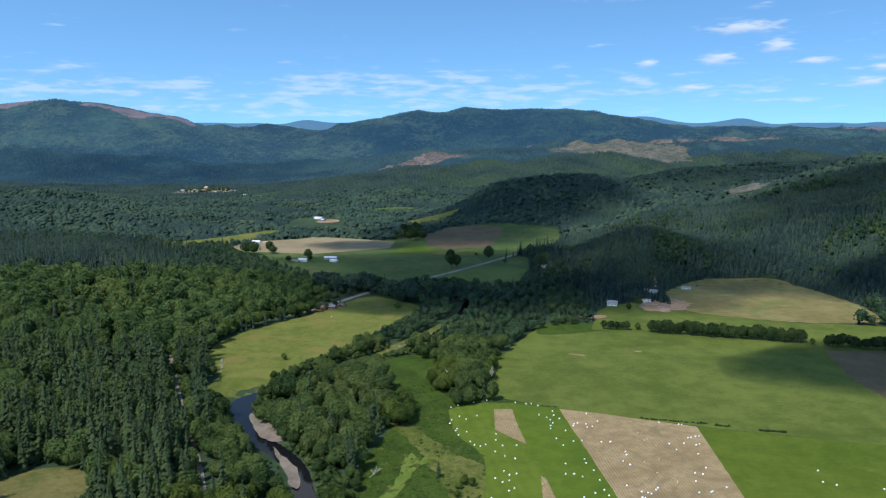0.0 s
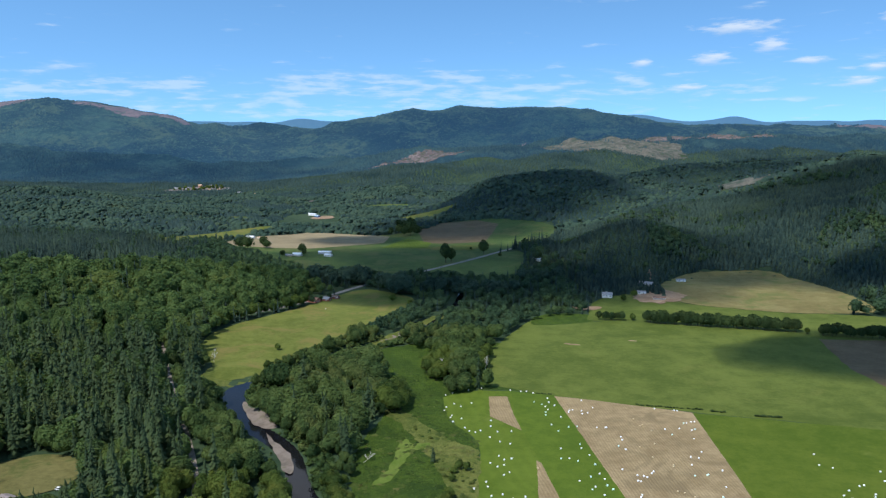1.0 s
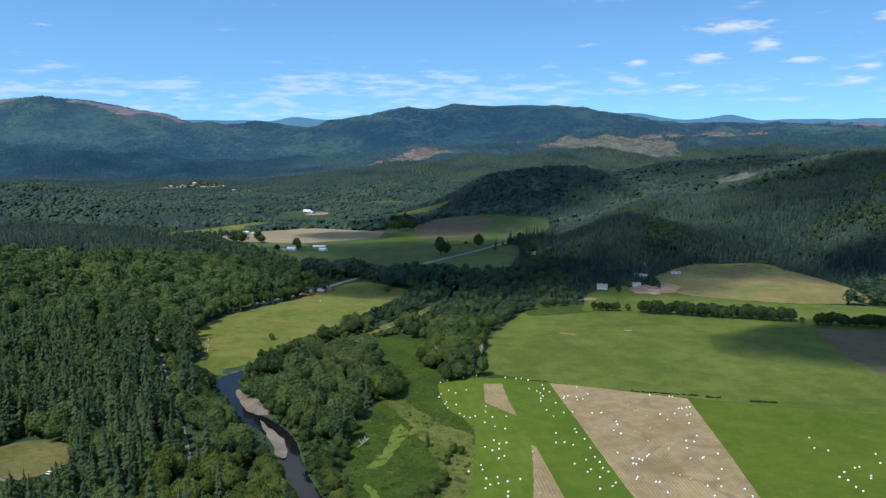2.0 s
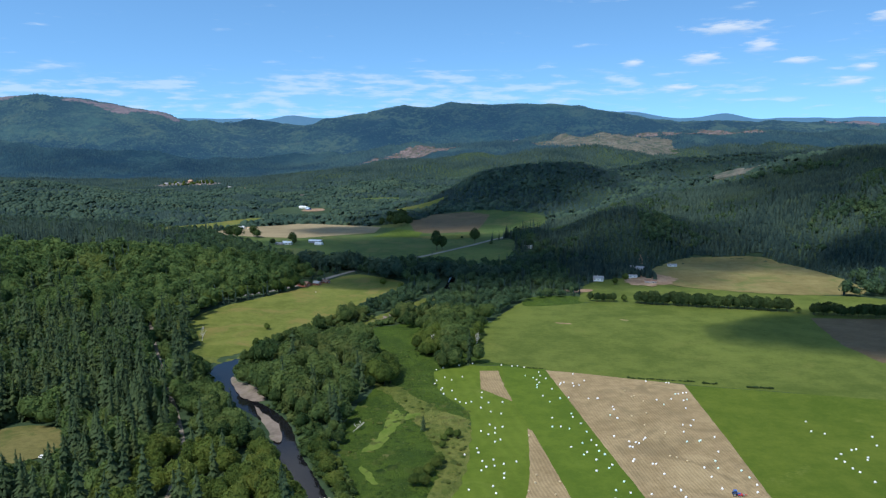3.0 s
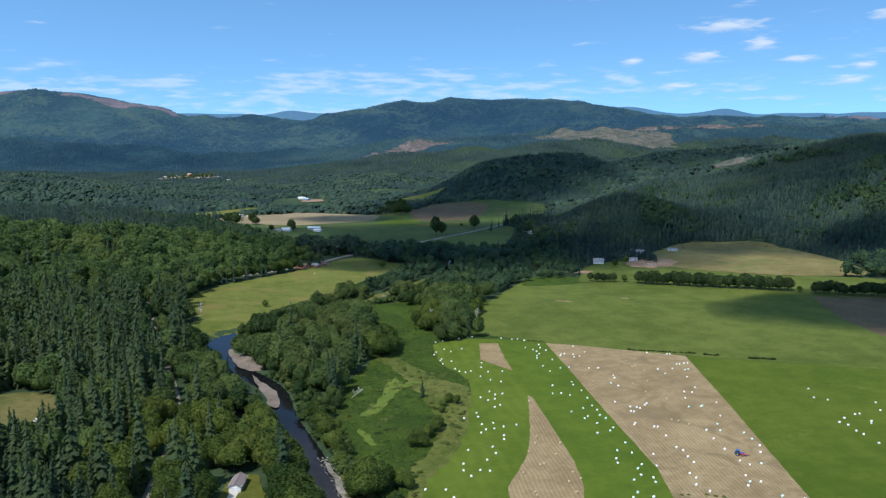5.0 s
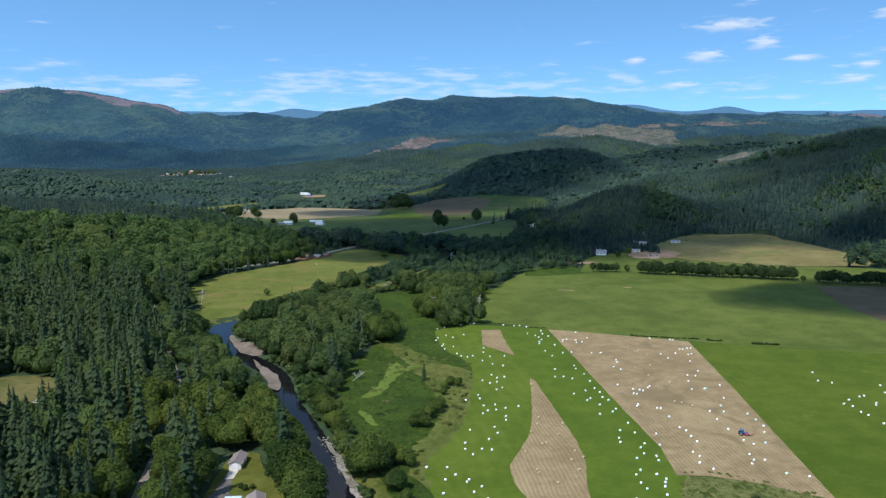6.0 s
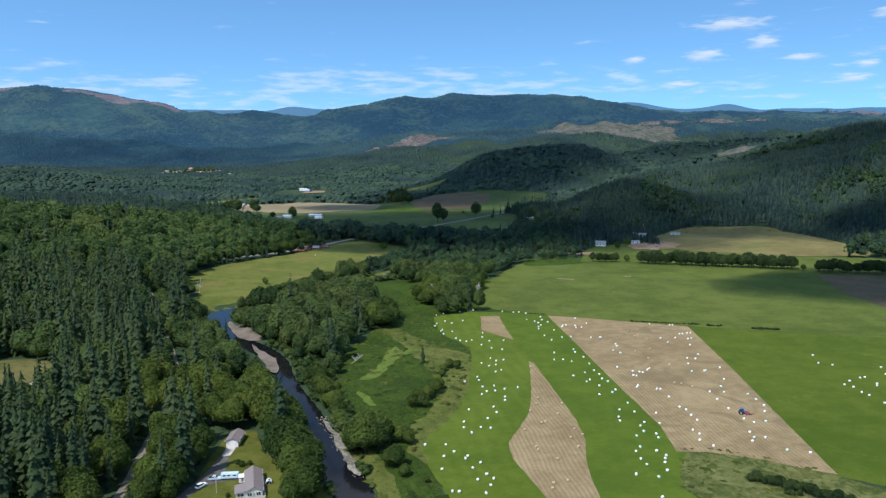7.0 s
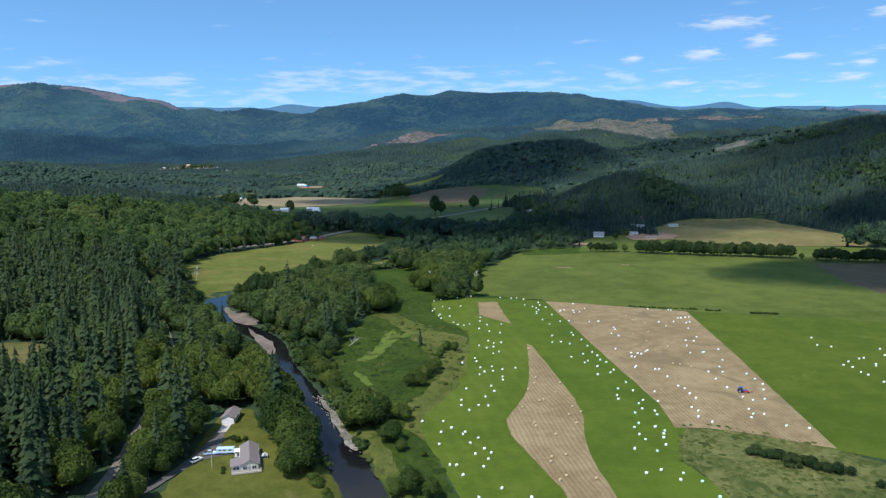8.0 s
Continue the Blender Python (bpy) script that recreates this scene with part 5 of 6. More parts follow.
def car(name, x, y, turn, paint, label, pickup=False):
    c = base(name, x, y, turn, label, "pickup" if pickup else "car", z=ground_at(x, y) + 0.46)
    bm = bmesh.new()
    prof = [(-2.35, 0.45), (-2.35, 0.85), (-2.1, 0.98), (-0.9, 1.02), (2.1, 1.02), (2.35, 0.9), (2.38, 0.45)]
    loft(bm, [[(sx, yy, zz if abs(sx) < 0.9 else zz * 0.97) for yy, zz in prof] for sx in (-0.92, -0.86, 0.86, 0.92)])
    part("body", bm, paint, c)
    bm = bmesh.new()
    cab = [(-1.0, 1.0), (-0.35, 1.6), (0.75 if pickup else 1.6, 1.62), (1.0 if pickup else 2.15, 1.0)]
    loft(bm, [[(sx * (0.86 if zz > 1.3 else 1.0), yy, zz) for yy, zz in cab] for sx in (-0.82, 0.82)])
    g = part("cabin", bm, DARK_GLASS, c, "dark glazed cabin")
    part("cabin_roof", box(-0.7, 0.7, -0.4, 0.75 if pickup else 1.6, 1.58, 1.66, soft=0.03), paint, g)
    if pickup:
        part("cargo_bed", box(-0.78, 0.78, 1.1, 2.25, 1.0, 1.06), RUBBER, c)
    for sx in (-0.8, 0.8):
        part("headlight", box(sx - 0.14, sx + 0.14, -2.4, -2.33, 0.68, 0.82, soft=0.02), TRIM, c)
        for wy in (-1.4, 1.45):
            wheel(c, sx, wy, 0.34, 0.22)
    return c


def bumper_tray(name, x, y, turn):
    """Travel trailer beside the drive."""
    c = base(name, x, y, turn, "pale blue travel trailer with a white stripe", "trailer", z=ground_at(x, y) + 0.46)
    part("body", box(-1.2, 1.2, -3.3, 3.3, 0.5, 2.4, soft=0.18), BLUE_CAR, c)
    for s in (-1, 1):
        part("stripe", box(s * 1.2, s * 1.215, -3.0, 3.0, 1.1, 1.4), WHITE_CAR, c, "white stripe")
        for k in (-1.9, 0.2, 1.9):
            part("window", box(s * 1.19, s * 1.23, k - 0.5, k + 0.5, 1.5, 2.0, soft=0.02), DARK_GLASS, c)
        for wy in (-0.4, 0.5):
            wheel(c, s * 1.05, wy, 0.34, 0.22)
    part("roof_vent", box(-0.3, 0.3, -0.5, 0.1, 2.38, 2.55, soft=0.03), TRIM, c)
    part("tow_bar", box(-0.08, 0.08, -4.3, -3.2, 0.45, 0.6), STEEL, c)
    return c


# ---- the bungalow by the river ----
b = house("house", -64.9, 268.8, 14, 6.0, 18.0, 2.7, 1.5, CREAM, MAUVE_ROOF, "long single-storey house with a mauve metal roof", chimney=False, side_windows=4)
bm = bmesh.new()
annex = [(-6.4, -0.6), (-3.0, -0.6), (-3.0, 2.8), (-6.4, 2.3)]
loft(bm, [[(x, -8.6, z) for x, z in annex], [(x, -2.2, z) for x, z in annex]])
part("annex_wall", bm, CREAM, b)
bm = bmesh.new()
lean = [(-6.9, 2.27), (-2.7, 2.9), (-2.7, 3.05), (-6.9, 2.42)]
loft(bm, [[(x, -9.1, z) for x, z in lean], [(x, -1.8, z) for x, z in lean]])
part("annex_roof", bm, MAUVE_ROOF, b)
window(b, -4.7, -8.6, 1.5, 2.2, 1.1, (0, -1))
deck = part("deck", box(-6.4, 4.1, -11.2, -9.0, 0.25, 0.5), DECK_WOOD, b, "weathered grey timber deck")
for k in range(12):
    part("baluster", box(-6.35 + k * 0.94, -6.25 + k * 0.94, -11.15, -11.05, 0.5, 1.35), DECK_WOOD, deck)
part("rail", box(-6.4, 4.1, -11.2, -11.02, 1.34, 1.42), DECK_WOOD, deck)
walk_deck = part("side_deck", box(3.05, 4.1, -9.0, 8.6, 0.25, 0.48), DECK_WOOD, b)
part("rail", box(4.0, 4.1, -11.0, 8.6, 1.34, 1.42), DECK_WOOD, walk_deck)
for k in range(12):
    part("baluster", box(4.0, 4.08, -8.9 + k * 1.5, -8.8 + k * 1.5, 0.46, 1.34), DECK_WOOD, walk_deck)
porch = part("porch", box(-5.4, -3.02, 4.2, 7.4, 0.2, 0.4), CONCRETE, b)
part("porch_roof", box(-5.6, -3.05, 4.0, 7.6, 2.3, 2.42), WHITE_PAINT, porch, "white porch roof")
for px, py in ((-5.4, 4.2), (-5.4, 7.25)):
    part("post", box(px, px + 0.12, py, py + 0.12, 0.4, 2.3), TRIM, porch)

house("garage", -82.8, 311.0, 0, 5.2, 10.5, 2.7, 1.3, WHITE_PAINT, MAUVE_ROOF, "white garage with a brown-grey metal roof", "garage", big_door=True, side_windows=1)
house("shed", -59.8, 271.5, 10, 1.0, 1.5, 1.3, 0.3, WHITE_PAINT, PALE_ROOF, "small white shed beside the house", "shed", side_windows=0)
car("pickup", -81.2, 274.8, 96, BLUE_CAR, "pale blue pickup parked on the drive", True)
bumper_tray("travel_trailer", -75.6, 275.6, 94)
car("car", -84.6, 268.8, 150, WHITE_CAR, "white car parked at the drive's edge")
field("driveway", ((-84.6, 304), (-81.8, 304), (-81, 292), (-79.5, 282), (-72, 278.5), (-71, 274), (-78, 273.5), (-83, 270), (-87, 261), (-91.5, 250), (-97.5, 236), (-100, 236), (-94, 252), (-90, 264), (-87, 276), (-85.5, 290)), ASPHALT, 0.42, "worn asphalt drive to the garage", "drive", 6, ragged=0.3)
field("apron", ((-85, 305.6), (-81, 305.6), (-81, 297), (-84.5, 296)), CONCRETE, 0.48, "pale concrete apron before the garage", "drive", 4, ragged=0.2, rounds=0)
p = base("utility_pole", -77.5, 264, 0, "grey timber pole on the lawn", "pole")
part("shaft", drum(0.14, 7.0, pose(0, 0, 3.4), 10), DEAD_WOOD, p)
part("crossarm", box(-0.9, 0.9, -0.06, 0.06, 6.2, 6.36), DEAD_WOOD, p)

# ---- farms up the valley ----
field("farmyard", ((244, 905), (268, 935), (280, 975), (302, 1040), (312, 1040), (296, 960), (312, 915), (300, 885), (268, 866), (246, 872)), SOIL, 0.7, "bare earth farmyard and track", "yard", 6, ragged=4.0, rounds=0)
field("loading_yard", ((158, 856), (178, 852), (194, 850), (188, 834), (160, 830)), SOIL, 0.45, "bare earth loading yard", "yard", 8, ragged=1.0)
field("bare_strip", ((121, 691), (136, 686), (136, 682), (121, 687)), SOIL, 0.2, "bare strip in the pasture", "soil", 5, ragged=0.4)
field("bare_strip", ((186, 701), (194, 698), (193, 695), (186, 698)), SOIL, 0.2, "bare strip in the pasture", "soil", 5, ragged=0.4)
house("farmhouse", 212, 905, 70, 8, 12, 4.0, 2.2, WHITE_PAINT, GREY_ROOF, "white two-storey farmhouse with a grey roof", chimney=True)
house("barn", 278, 968, 60, 12, 18, 4.6, 3.2, GREY_SIDING, GREY_ROOF, "tall barn with a grey metal roof", "barn", big_door=True, side_windows=2)
house("shed", 260, 925, 80, 5, 11, 2.6, 1.2, WHITE_PAINT, GREY_ROOF, "low white machine shed", "shed", side_windows=2)
house("shed", 272, 888, 75, 7, 14, 2.8, 1.4, DECK_WOOD, BROWN_ROOF, "weathered open shed in the farmyard", "shed", side_windows=2)
house("shed", 338, 1008, 85, 6, 12, 2.4, 1.4, WHITE_PAINT, GREY_ROOF, "small white hay shed at the field's edge", "shed", side_windows=2)
house("cottage", 156, 1180, 60, 9, 14, 3.2, 2.4, WHITE_PAINT, PALE_ROOF, "white cottage among dark trees", chimney=True)
house("shed", 161, 1150, 20, 8, 11, 3.0, 2.0, WHITE_PAINT, PALE_ROOF, "white outbuilding beside the cottage", "shed", side_windows=2)
house("barn", -198, 1285, 84, 9, 22, 3.6, 1.8, GREY_SIDING, PALE_ROOF, "long white-roofed barn in the fields", "barn", side_windows=4)
house("shed", -188, 1258, 70, 8, 13, 3.0, 1.6, WHITE_PAINT, PALE_ROOF, "white shed below the barn", "shed", side_windows=2)
house("farmhouse", -240, 1250, 80, 9, 15, 3.2, 2.2, WHITE_PAINT, PALE_ROOF, "white farmhouse beside dark trees", chimney=True)
house("shed", -252, 1240, 80, 5, 12, 2.6, 1.2, DECK_WOOD, GREY_ROOF, "low grey lean-to shed", "shed", side_windows=2)
house("barn", -378, 1482, 80, 10, 16, 3.6, 2.2, WHITE_PAINT, PALE_ROOF, "white barn behind the straw field", "barn", side_windows=3)
house("shed", -360, 1486, 80, 6, 9, 2.6, 1.4, CREAM, TAN_ROOF, "tan shed beside the barn", "shed", side_windows=2)
house("roadside_house", -152, 884, 65, 10, 16, 3.0, 2.4, RED_SIDING, BROWN_ROOF, "low red-brown house beside the road", chimney=True)
house("shed", -138, 893, 68, 8, 12, 2.8, 1.6, RED_SIDING, GREY_ROOF, "grey-roofed shed beside the road", "shed", side_windows=2)
house("shed", -128, 905, 68, 6, 10, 2.6, 1.4, RED_SIDING, BROWN_ROOF, "small red shed beside the road", "shed", side_windows=2)
house("cabin", -402, 872, 70, 8, 13, 3.0, 2.4, WHITE_PAINT, RED_SIDING, "white cabin with a red roof in the woods", "cabin", chimney=True)
house("cabin", -229, 375, 62, 7, 14, 2.5, 1.3, WHITE_PAINT, MAUVE_ROOF, "white cabin with a mauve roof beside the clearing", "cabin", side_windows=2)
car("car", -210.5, 390, 70, WHITE_CAR, "white car parked at the clearing's edge")

# ---- mill and village ----
field("mill_yard", ((-336, 1905), (-326, 1975), (-282, 1985), (-268, 1915), (-300, 1890)), SOIL, 1.2, "pale gravel mill yard", "yard", 15, ragged=3)
house("mill_shed", -340, 2005, 62, 9, 24, 4, 1.8, WHITE_PAINT, PALE_ROOF, "long white mill shed", "shed", side_windows=6)
house("mill_shed", -318, 1950, 40, 9, 15, 4, 1.8, BLUE_PAINT, BLUE_CAR, "blue mill shed in the yard", "shed", side_windows=3)
field("village_ground", VILLAGE, VILLAGE_SOIL, 1.2, "bare streets and yards of a village", "yard", 30, ragged=6)
spots = ((-962, 2800, 20, 34, 5.5, GREY_SIDING, GREY_ROOF), (-915, 2770, 16, 40, 5, GREY_SIDING, GREY_ROOF), (-860, 2745, 18, 36, 5, GREY_SIDING, GREY_ROOF), (-805, 2725, 20, 30, 6, TAN_WALL, TAN_ROOF), (-765, 2705, 14, 26, 5, TAN_WALL, TAN_ROOF),
         (-725, 2720, 12, 22, 4, GREY_SIDING, GREY_ROOF), (-890, 2880, 22, 26, 11, RUST_WALL, TAN_ROOF), (-850, 2905, 14, 30, 5, GREY_SIDING, GREY_ROOF), (-935, 2850, 12, 24, 4, GREY_SIDING, GREY_ROOF), (-810, 2800, 12, 22, 4, GREY_SIDING, GREY_ROOF), (-640, 2560, 10, 30, 4, GREY_SIDING, GREY_ROOF), (-560, 2480, 10, 18, 4, GREY_SIDING, TAN_ROOF))
spots = [(x - 115, y + 262, w, l, e, wall, roof) for x, y, w, l, e, wall, roof in spots]
for k, (x, y, w, l, e, wall, roof) in enumerate(spots):
    house("village_house", x, y, 60 + 13 * (k % 5), w * 0.6, l * 0.6, e * 0.8, e * 0.4, wall, roof, "grey-roofed village building beside the street" if roof is not TAN_ROOF else "tan-roofed village building beside the street", "building", "village buildings", side_windows=3)

# ---- bales ----
MOWN_NORTH = ((6, 543), (11, 547), (24, 554), (34, 558), (56, 553), (64, 550), (68, 550), (73, 546), (6, 517), (5, 510), (12, 524), (17, 518), (25, 525), (9, 496), (10, 500), (10, 488), (16, 494), (18, 477), (21, 471), (25, 469), (28, 472), (37, 490), (36, 479), (34, 460), (40, 470), (49, 471), (40, 453), (46, 449), (31, 421), (37, 431), (35, 416), (40, 426), (39, 418), (45, 427), (38, 405), (42, 408))
MOWN_SOUTH = ((27, 396), (28, 390), (20, 388), (29, 379), (35, 381), (31, 372), (28, 368), (35, 373), (40, 376), (39, 364), (39, 359), (47, 378), (20, 346), (32, 350), (33, 342), (28, 335), (17, 331), (17, 324), (24, 324), (29, 323), (20, 318), (-1, 305), (8, 305), (11, 298), (7, 293), (6, 281), (16, 291), (17, 293), (22, 287), (18, 282), (23, 276), (26, 273), (20, 272), (24, 267), (22, 261), (10, 263), (12, 262), (14, 254), (27, 244), (19, 237), (36, 237))
EDGE_NORTH = ((71, 527), (76, 521), (78, 517), (82, 534), (82, 526), (79, 510), (77, 505), (76, 500), (85, 519), (77, 482), (86, 496), (80, 470), (88, 477), (77, 442), (75, 427), (80, 427), (84, 423), (94, 478), (90, 448), (90, 442), (93, 432), (94, 418), (94, 406), (95, 399), (95, 391), (97, 386), (80, 397), (88, 402), (85, 386), (88, 389), (91, 379), (88, 366), (95, 369), (98, 373), (99, 353))
EDGE_SOUTH = ((92, 344), (90, 335), (89, 330), (99, 341), (97, 324), (100, 328), (96, 317), (101, 314), (101, 310), (92, 312), (90, 300), (87, 296), (87, 289), (96, 296), (98, 292), (97, 289), (96, 285), (94, 278), (89, 272), (88, 283), (81, 275), (80, 254), (86, 256), (90, 248), (93, 253), (97, 247), (99, 235))
STRIP_WEST = ((107, 529), (112, 514), (93, 505), (94, 508), (97, 510), (103, 508), (102, 502), (106, 504), (107, 476), (113, 476), (114, 476), (119, 460), (119, 455), (114, 445), (117, 440), (118, 440), (108, 411), (115, 403), (113, 396), (118, 402), (115, 396), (120, 401), (124, 406), (126, 408), (110, 377), (111, 379), (119, 373), (121, 373), (122, 361), (109, 339), (106, 326), (156, 511), (169, 507), (171, 507))
STRIP_EAST = ((168, 483), (170, 483), (174, 485), (176, 485), (172, 472), (169, 470), (162, 473), (154, 463), (152, 472), (166, 456), (163, 435), (158, 426), (154, 428), (151, 417), (148, 402), (155, 403), (156, 404), (166, 409), (160, 388), (154, 376), (152, 367), (145, 368), (145, 357), (145, 344), (163, 364), (164, 356), (164, 348), (161, 340), (156, 327), (147, 331), (150, 326), (143, 315), (142, 309), (140, 305), (147, 309), (150, 296), (158, 293), (122, 347), (124, 343), (124, 336), (125, 330), (119, 318), (120, 314), (118, 307), (121, 301))
EAST_BALES = ((231, 431), (226, 415), (232, 411), (220, 377), (226, 383), (222, 373), (222, 365), (223, 360), (235, 388), (238, 389), (236, 375), (238, 378), (257, 406), (252, 394), (224, 349))
STRAW_WEST = ((59, 413), (56, 362), (54, 353), (49, 344), (66, 354), (62, 340), (44, 321), (53, 329), (55, 330), (66, 321), (63, 311), (64, 301), (69, 314), (46, 302), (47, 299), (53, 290), (48, 268), (47, 264), (54, 270), (51, 252), (48, 249), (61, 250))
STRAW_EAST = ((136, 491), (137, 478), (139, 480), (142, 470), (138, 448), (127, 443), (131, 428), (140, 416), (139, 414), (132, 383), (135, 381), (139, 376))


def bale_mesh(mat, name):
    """A round bale lying on its side, its wrap slack at the rims."""
    bm = drum(0.68, 1.25, pose(0, 0, 0.62, 90, 0, 0), 20, soft=0.14)
    for v in bm.verts:
        v.co *= 1 + 0.025 * math.sin(9 * v.co.x + 7 * v.co.z + 3 * v.co.y)
        v.co.z = max(v.co.z, 0.0)
    me = bpy.data.meshes.new(name)
    bm.to_mesh(me)
    bm.free()
    me.materials.append(mat)
    me.polygons.foreach_set("use_smooth", [True] * len(me.polygons))
    return me


white_bale, green_bale, straw_bale = bale_mesh(WRAP, "bale"), bale_mesh(WRAP_GREEN, "bale"), bale_mesh(STRAW, "bale")
dice = random.Random(4)


def bales(spots, group, green=0.0, straw=False, size=0.72):
    for x, y in spots:
        me = straw_bale if straw else green_bale if dice.random() < green else white_bale
        label = "unwrapped straw-coloured round bale on stubble" if straw else "pale green wrapped round bale on mown grass" if me is green_bale else "white plastic-wrapped round bale"
        ob = tagged(new("bale", me), label, "bale", group)
        k = size * dice.uniform(0.94, 1.08)
        ob.matrix_world = pose(x + dice.uniform(-0.4, 0.4), y + dice.uniform(-0.4, 0.4), 0.22, 0, 0, dice.uniform(0, 180)) @ Matrix.Diagonal((k, k, k, 1))


bales(MOWN_NORTH, "white bales on the mown field")
bales(MOWN_SOUTH, "white bales on the mown field")
bales(EDGE_NORTH, "bales along the stubble's edge", 0.5)
bales(EDGE_SOUTH, "bales along the stubble's edge", 0.45)
bales(STRIP_WEST, "white bales on the stubble", 0.05)
bales(STRIP_EAST, "white bales on the stubble", 0.25)
bales(EAST_BALES, "white bales on the east field")
bales(STRAW_WEST, "straw bales on the stubble strip", straw=True, size=0.74)
bales(STRAW_EAST, "straw bales on the stubble", straw=True, size=0.74)
bales(((-131, 845),), "white bales on the mown field")

# ---- tractor and rake ----
tr = base("tractor", 149.0, 337.5, 78, "blue farm tractor working on the stubble", "tractor", z=0.22)
part("bonnet", box(-0.45, 0.45, -2.2, -0.4, 0.9, 1.6, soft=0.1), BLUE_PAINT, tr)
part("chassis", box(-0.35, 0.35, -2.1, 1.2, 0.6, 0.95, soft=0.05), RUBBER, tr)
cabn = part("cab", box(-0.75, 0.75, -0.4, 1.1, 1.1, 2.6, soft=0.08), DARK_GLASS, tr, "glazed cab")
part("cab_roof", box(-0.85, 0.85, -0.5, 1.2, 2.6, 2.8, soft=0.06), BLUE_PAINT, cabn)
for s in (-1, 1):
    part("mudguard", box(s * 0.75, s * 1.15, 0.0, 1.5, 1.55, 1.68, soft=0.04), BLUE_PAINT, tr)
    wheel(tr, s * 0.95, 0.75, 0.85, 0.5)
    wheel(tr, s * 0.8, -1.7, 0.55, 0.35)
part("exhaust", drum(0.06, 1.2, pose(0.5, -0.7, 2.0), 8), STEEL, tr)
part("loader_arm", box(-0.6, 0.6, -4.0, -2.2, 0.7, 0.95, soft=0.04), STEEL, tr)
rk = base("hay_rake", 152.6, 336.8, 78, "red hay rake drawn behind the tractor", "rake", z=0.22)
part("frame", box(-0.15, 0.15, -1.6, 3.2, 0.7, 0.95, soft=0.03), RED_PAINT, rk)
part("hood", box(-1.3, 1.3, 0.6, 2.8, 0.75, 1.15, soft=0.1), RED_PAINT, rk, "red hood")
for k in range(4):
    part("tine_wheel", drum(0.6, 0.06, pose(-1.2 + 0.8 * k, 1.6 + 0.5 * k, 0.6, 70, 0, 30), 14), STEEL, rk)
for s in (-1, 1):
    wheel(rk, s * 1.2, 2.4, 0.4, 0.2)


# ---- single trees, hedges and shrubs ----
def tree_kind(name, crown, mat, trunk_r, label, category="tree"):
    """One tree of height 1 to be copied: a trunk and a crown."""
    t = new(name)
    tagged(t, label, category)
    v, f = trunk_shape(trunk_r, 0.62)
    tm = new("trunk", tri_mesh("trunk", v, f, BARK))
    cm = new("crown", tri_mesh("crown", *crown, mat))
    tm.parent = cm.parent = t
    return t


pool = random.Random(11)
BROAD_KINDS = [tree_kind("broadleaf_tree", broad_crown(760, 2, w, 0.03, size=0.037), RIPARIAN_ONE, 0.018, "green broadleaf tree with a rounded crown") for w in (0.36, 0.40, 0.44, 0.48)]
CONIFER_KINDS = [tree_kind("conifer_tree", conifer_crown(28, 11, w, 0.04), CONIFER_ONE, 0.011, "tall dark green conifer with drooping boughs") for w in (0.105, 0.12, 0.14, 0.13)]
SHRUB_KINDS = [tree_kind("shrub", broad_crown(420, 1, w, 0.0, size=0.06), RIPARIAN_ONE, 0.02, "low dense green shrub", "shrub") for w in (0.55, 0.65, 0.8)]
HEDGE_KINDS = [tree_kind("hedge_tree", broad_crown(380, 1, w, 0.0, size=0.06), HEDGE_LEAF, 0.02, "dense dark green hedgerow tree", "tree") for w in (0.5, 0.6, 0.7)]
HOME = {}


def set_tree(kinds, x, y, tall, group, wide=1.0, label=""):
    k = pool.randrange(len(kinds))
    proto = kinds[k]
    m = pose(x, y, ground_at(x, y) - 0.15, 0, 0, pool.uniform(0, 360)) @ Matrix.Diagonal((tall * wide, tall * wide, tall, 1))
    if proto.name not in HOME:
        HOME[proto.name] = True
        proto.matrix_basis = m
        proto.scale = m.to_scale()
        ob = proto
    else:
        ob = proto.copy()
        scene.collection.objects.link(ob)
        ob.matrix_basis = m
        for child in proto.children:
            c = child.copy()
            scene.collection.objects.link(c)
            c.parent = ob
    tagged(ob, label, "", group)
    return ob


def row(kinds, x0, y0, x1, y1, n, low, high, group, wide=1.0, spread=2.0, label=""):
    for i in range(n):
        s = (i + pool.uniform(-0.3, 0.3)) / max(1, n - 1)
        set_tree(kinds, x0 + (x1 - x0) * s + pool.uniform(-spread, spread), y0 + (y1 - y0) * s + pool.uniform(-spread, spread), pool.uniform(low, high), group, wide, label)


row(HEDGE_KINDS, 224, 771, 366, 728, 66, 10, 16, "hedgerow trees", 0.72, 3.0, "dense dark green hedgerow tree beside the pasture")
row(HEDGE_KINDS, 384, 716, 520, 676, 56, 9, 15, "hedgerow trees", 0.72, 3.0, "dense dark green hedgerow tree beside the pasture")
row(HEDGE_KINDS, 176, 786, 199, 781, 7, 9, 12, "hedgerow trees", 0.7, 1.5, "dense dark green hedgerow tree beside the pasture")
row(BROAD_KINDS, 372, 722, 376, 720, 1, 6, 7, "hedgerow trees")
for x0, y0, x1, y1, n in ((-243, 690, -219, 770, 13), (-219, 770, -172, 842, 13), (-172, 842, -160, 866, 4)):
    row(BROAD_KINDS, x0, y0, x1, y1, n, 11, 17, "trees along the hay meadow", 1.0, 2.5, "dense green broadleaf tree at the hay meadow's edge")
row(BROAD_KINDS, 213, 783, 214, 782, 1, 8, 9, "hedgerow trees")
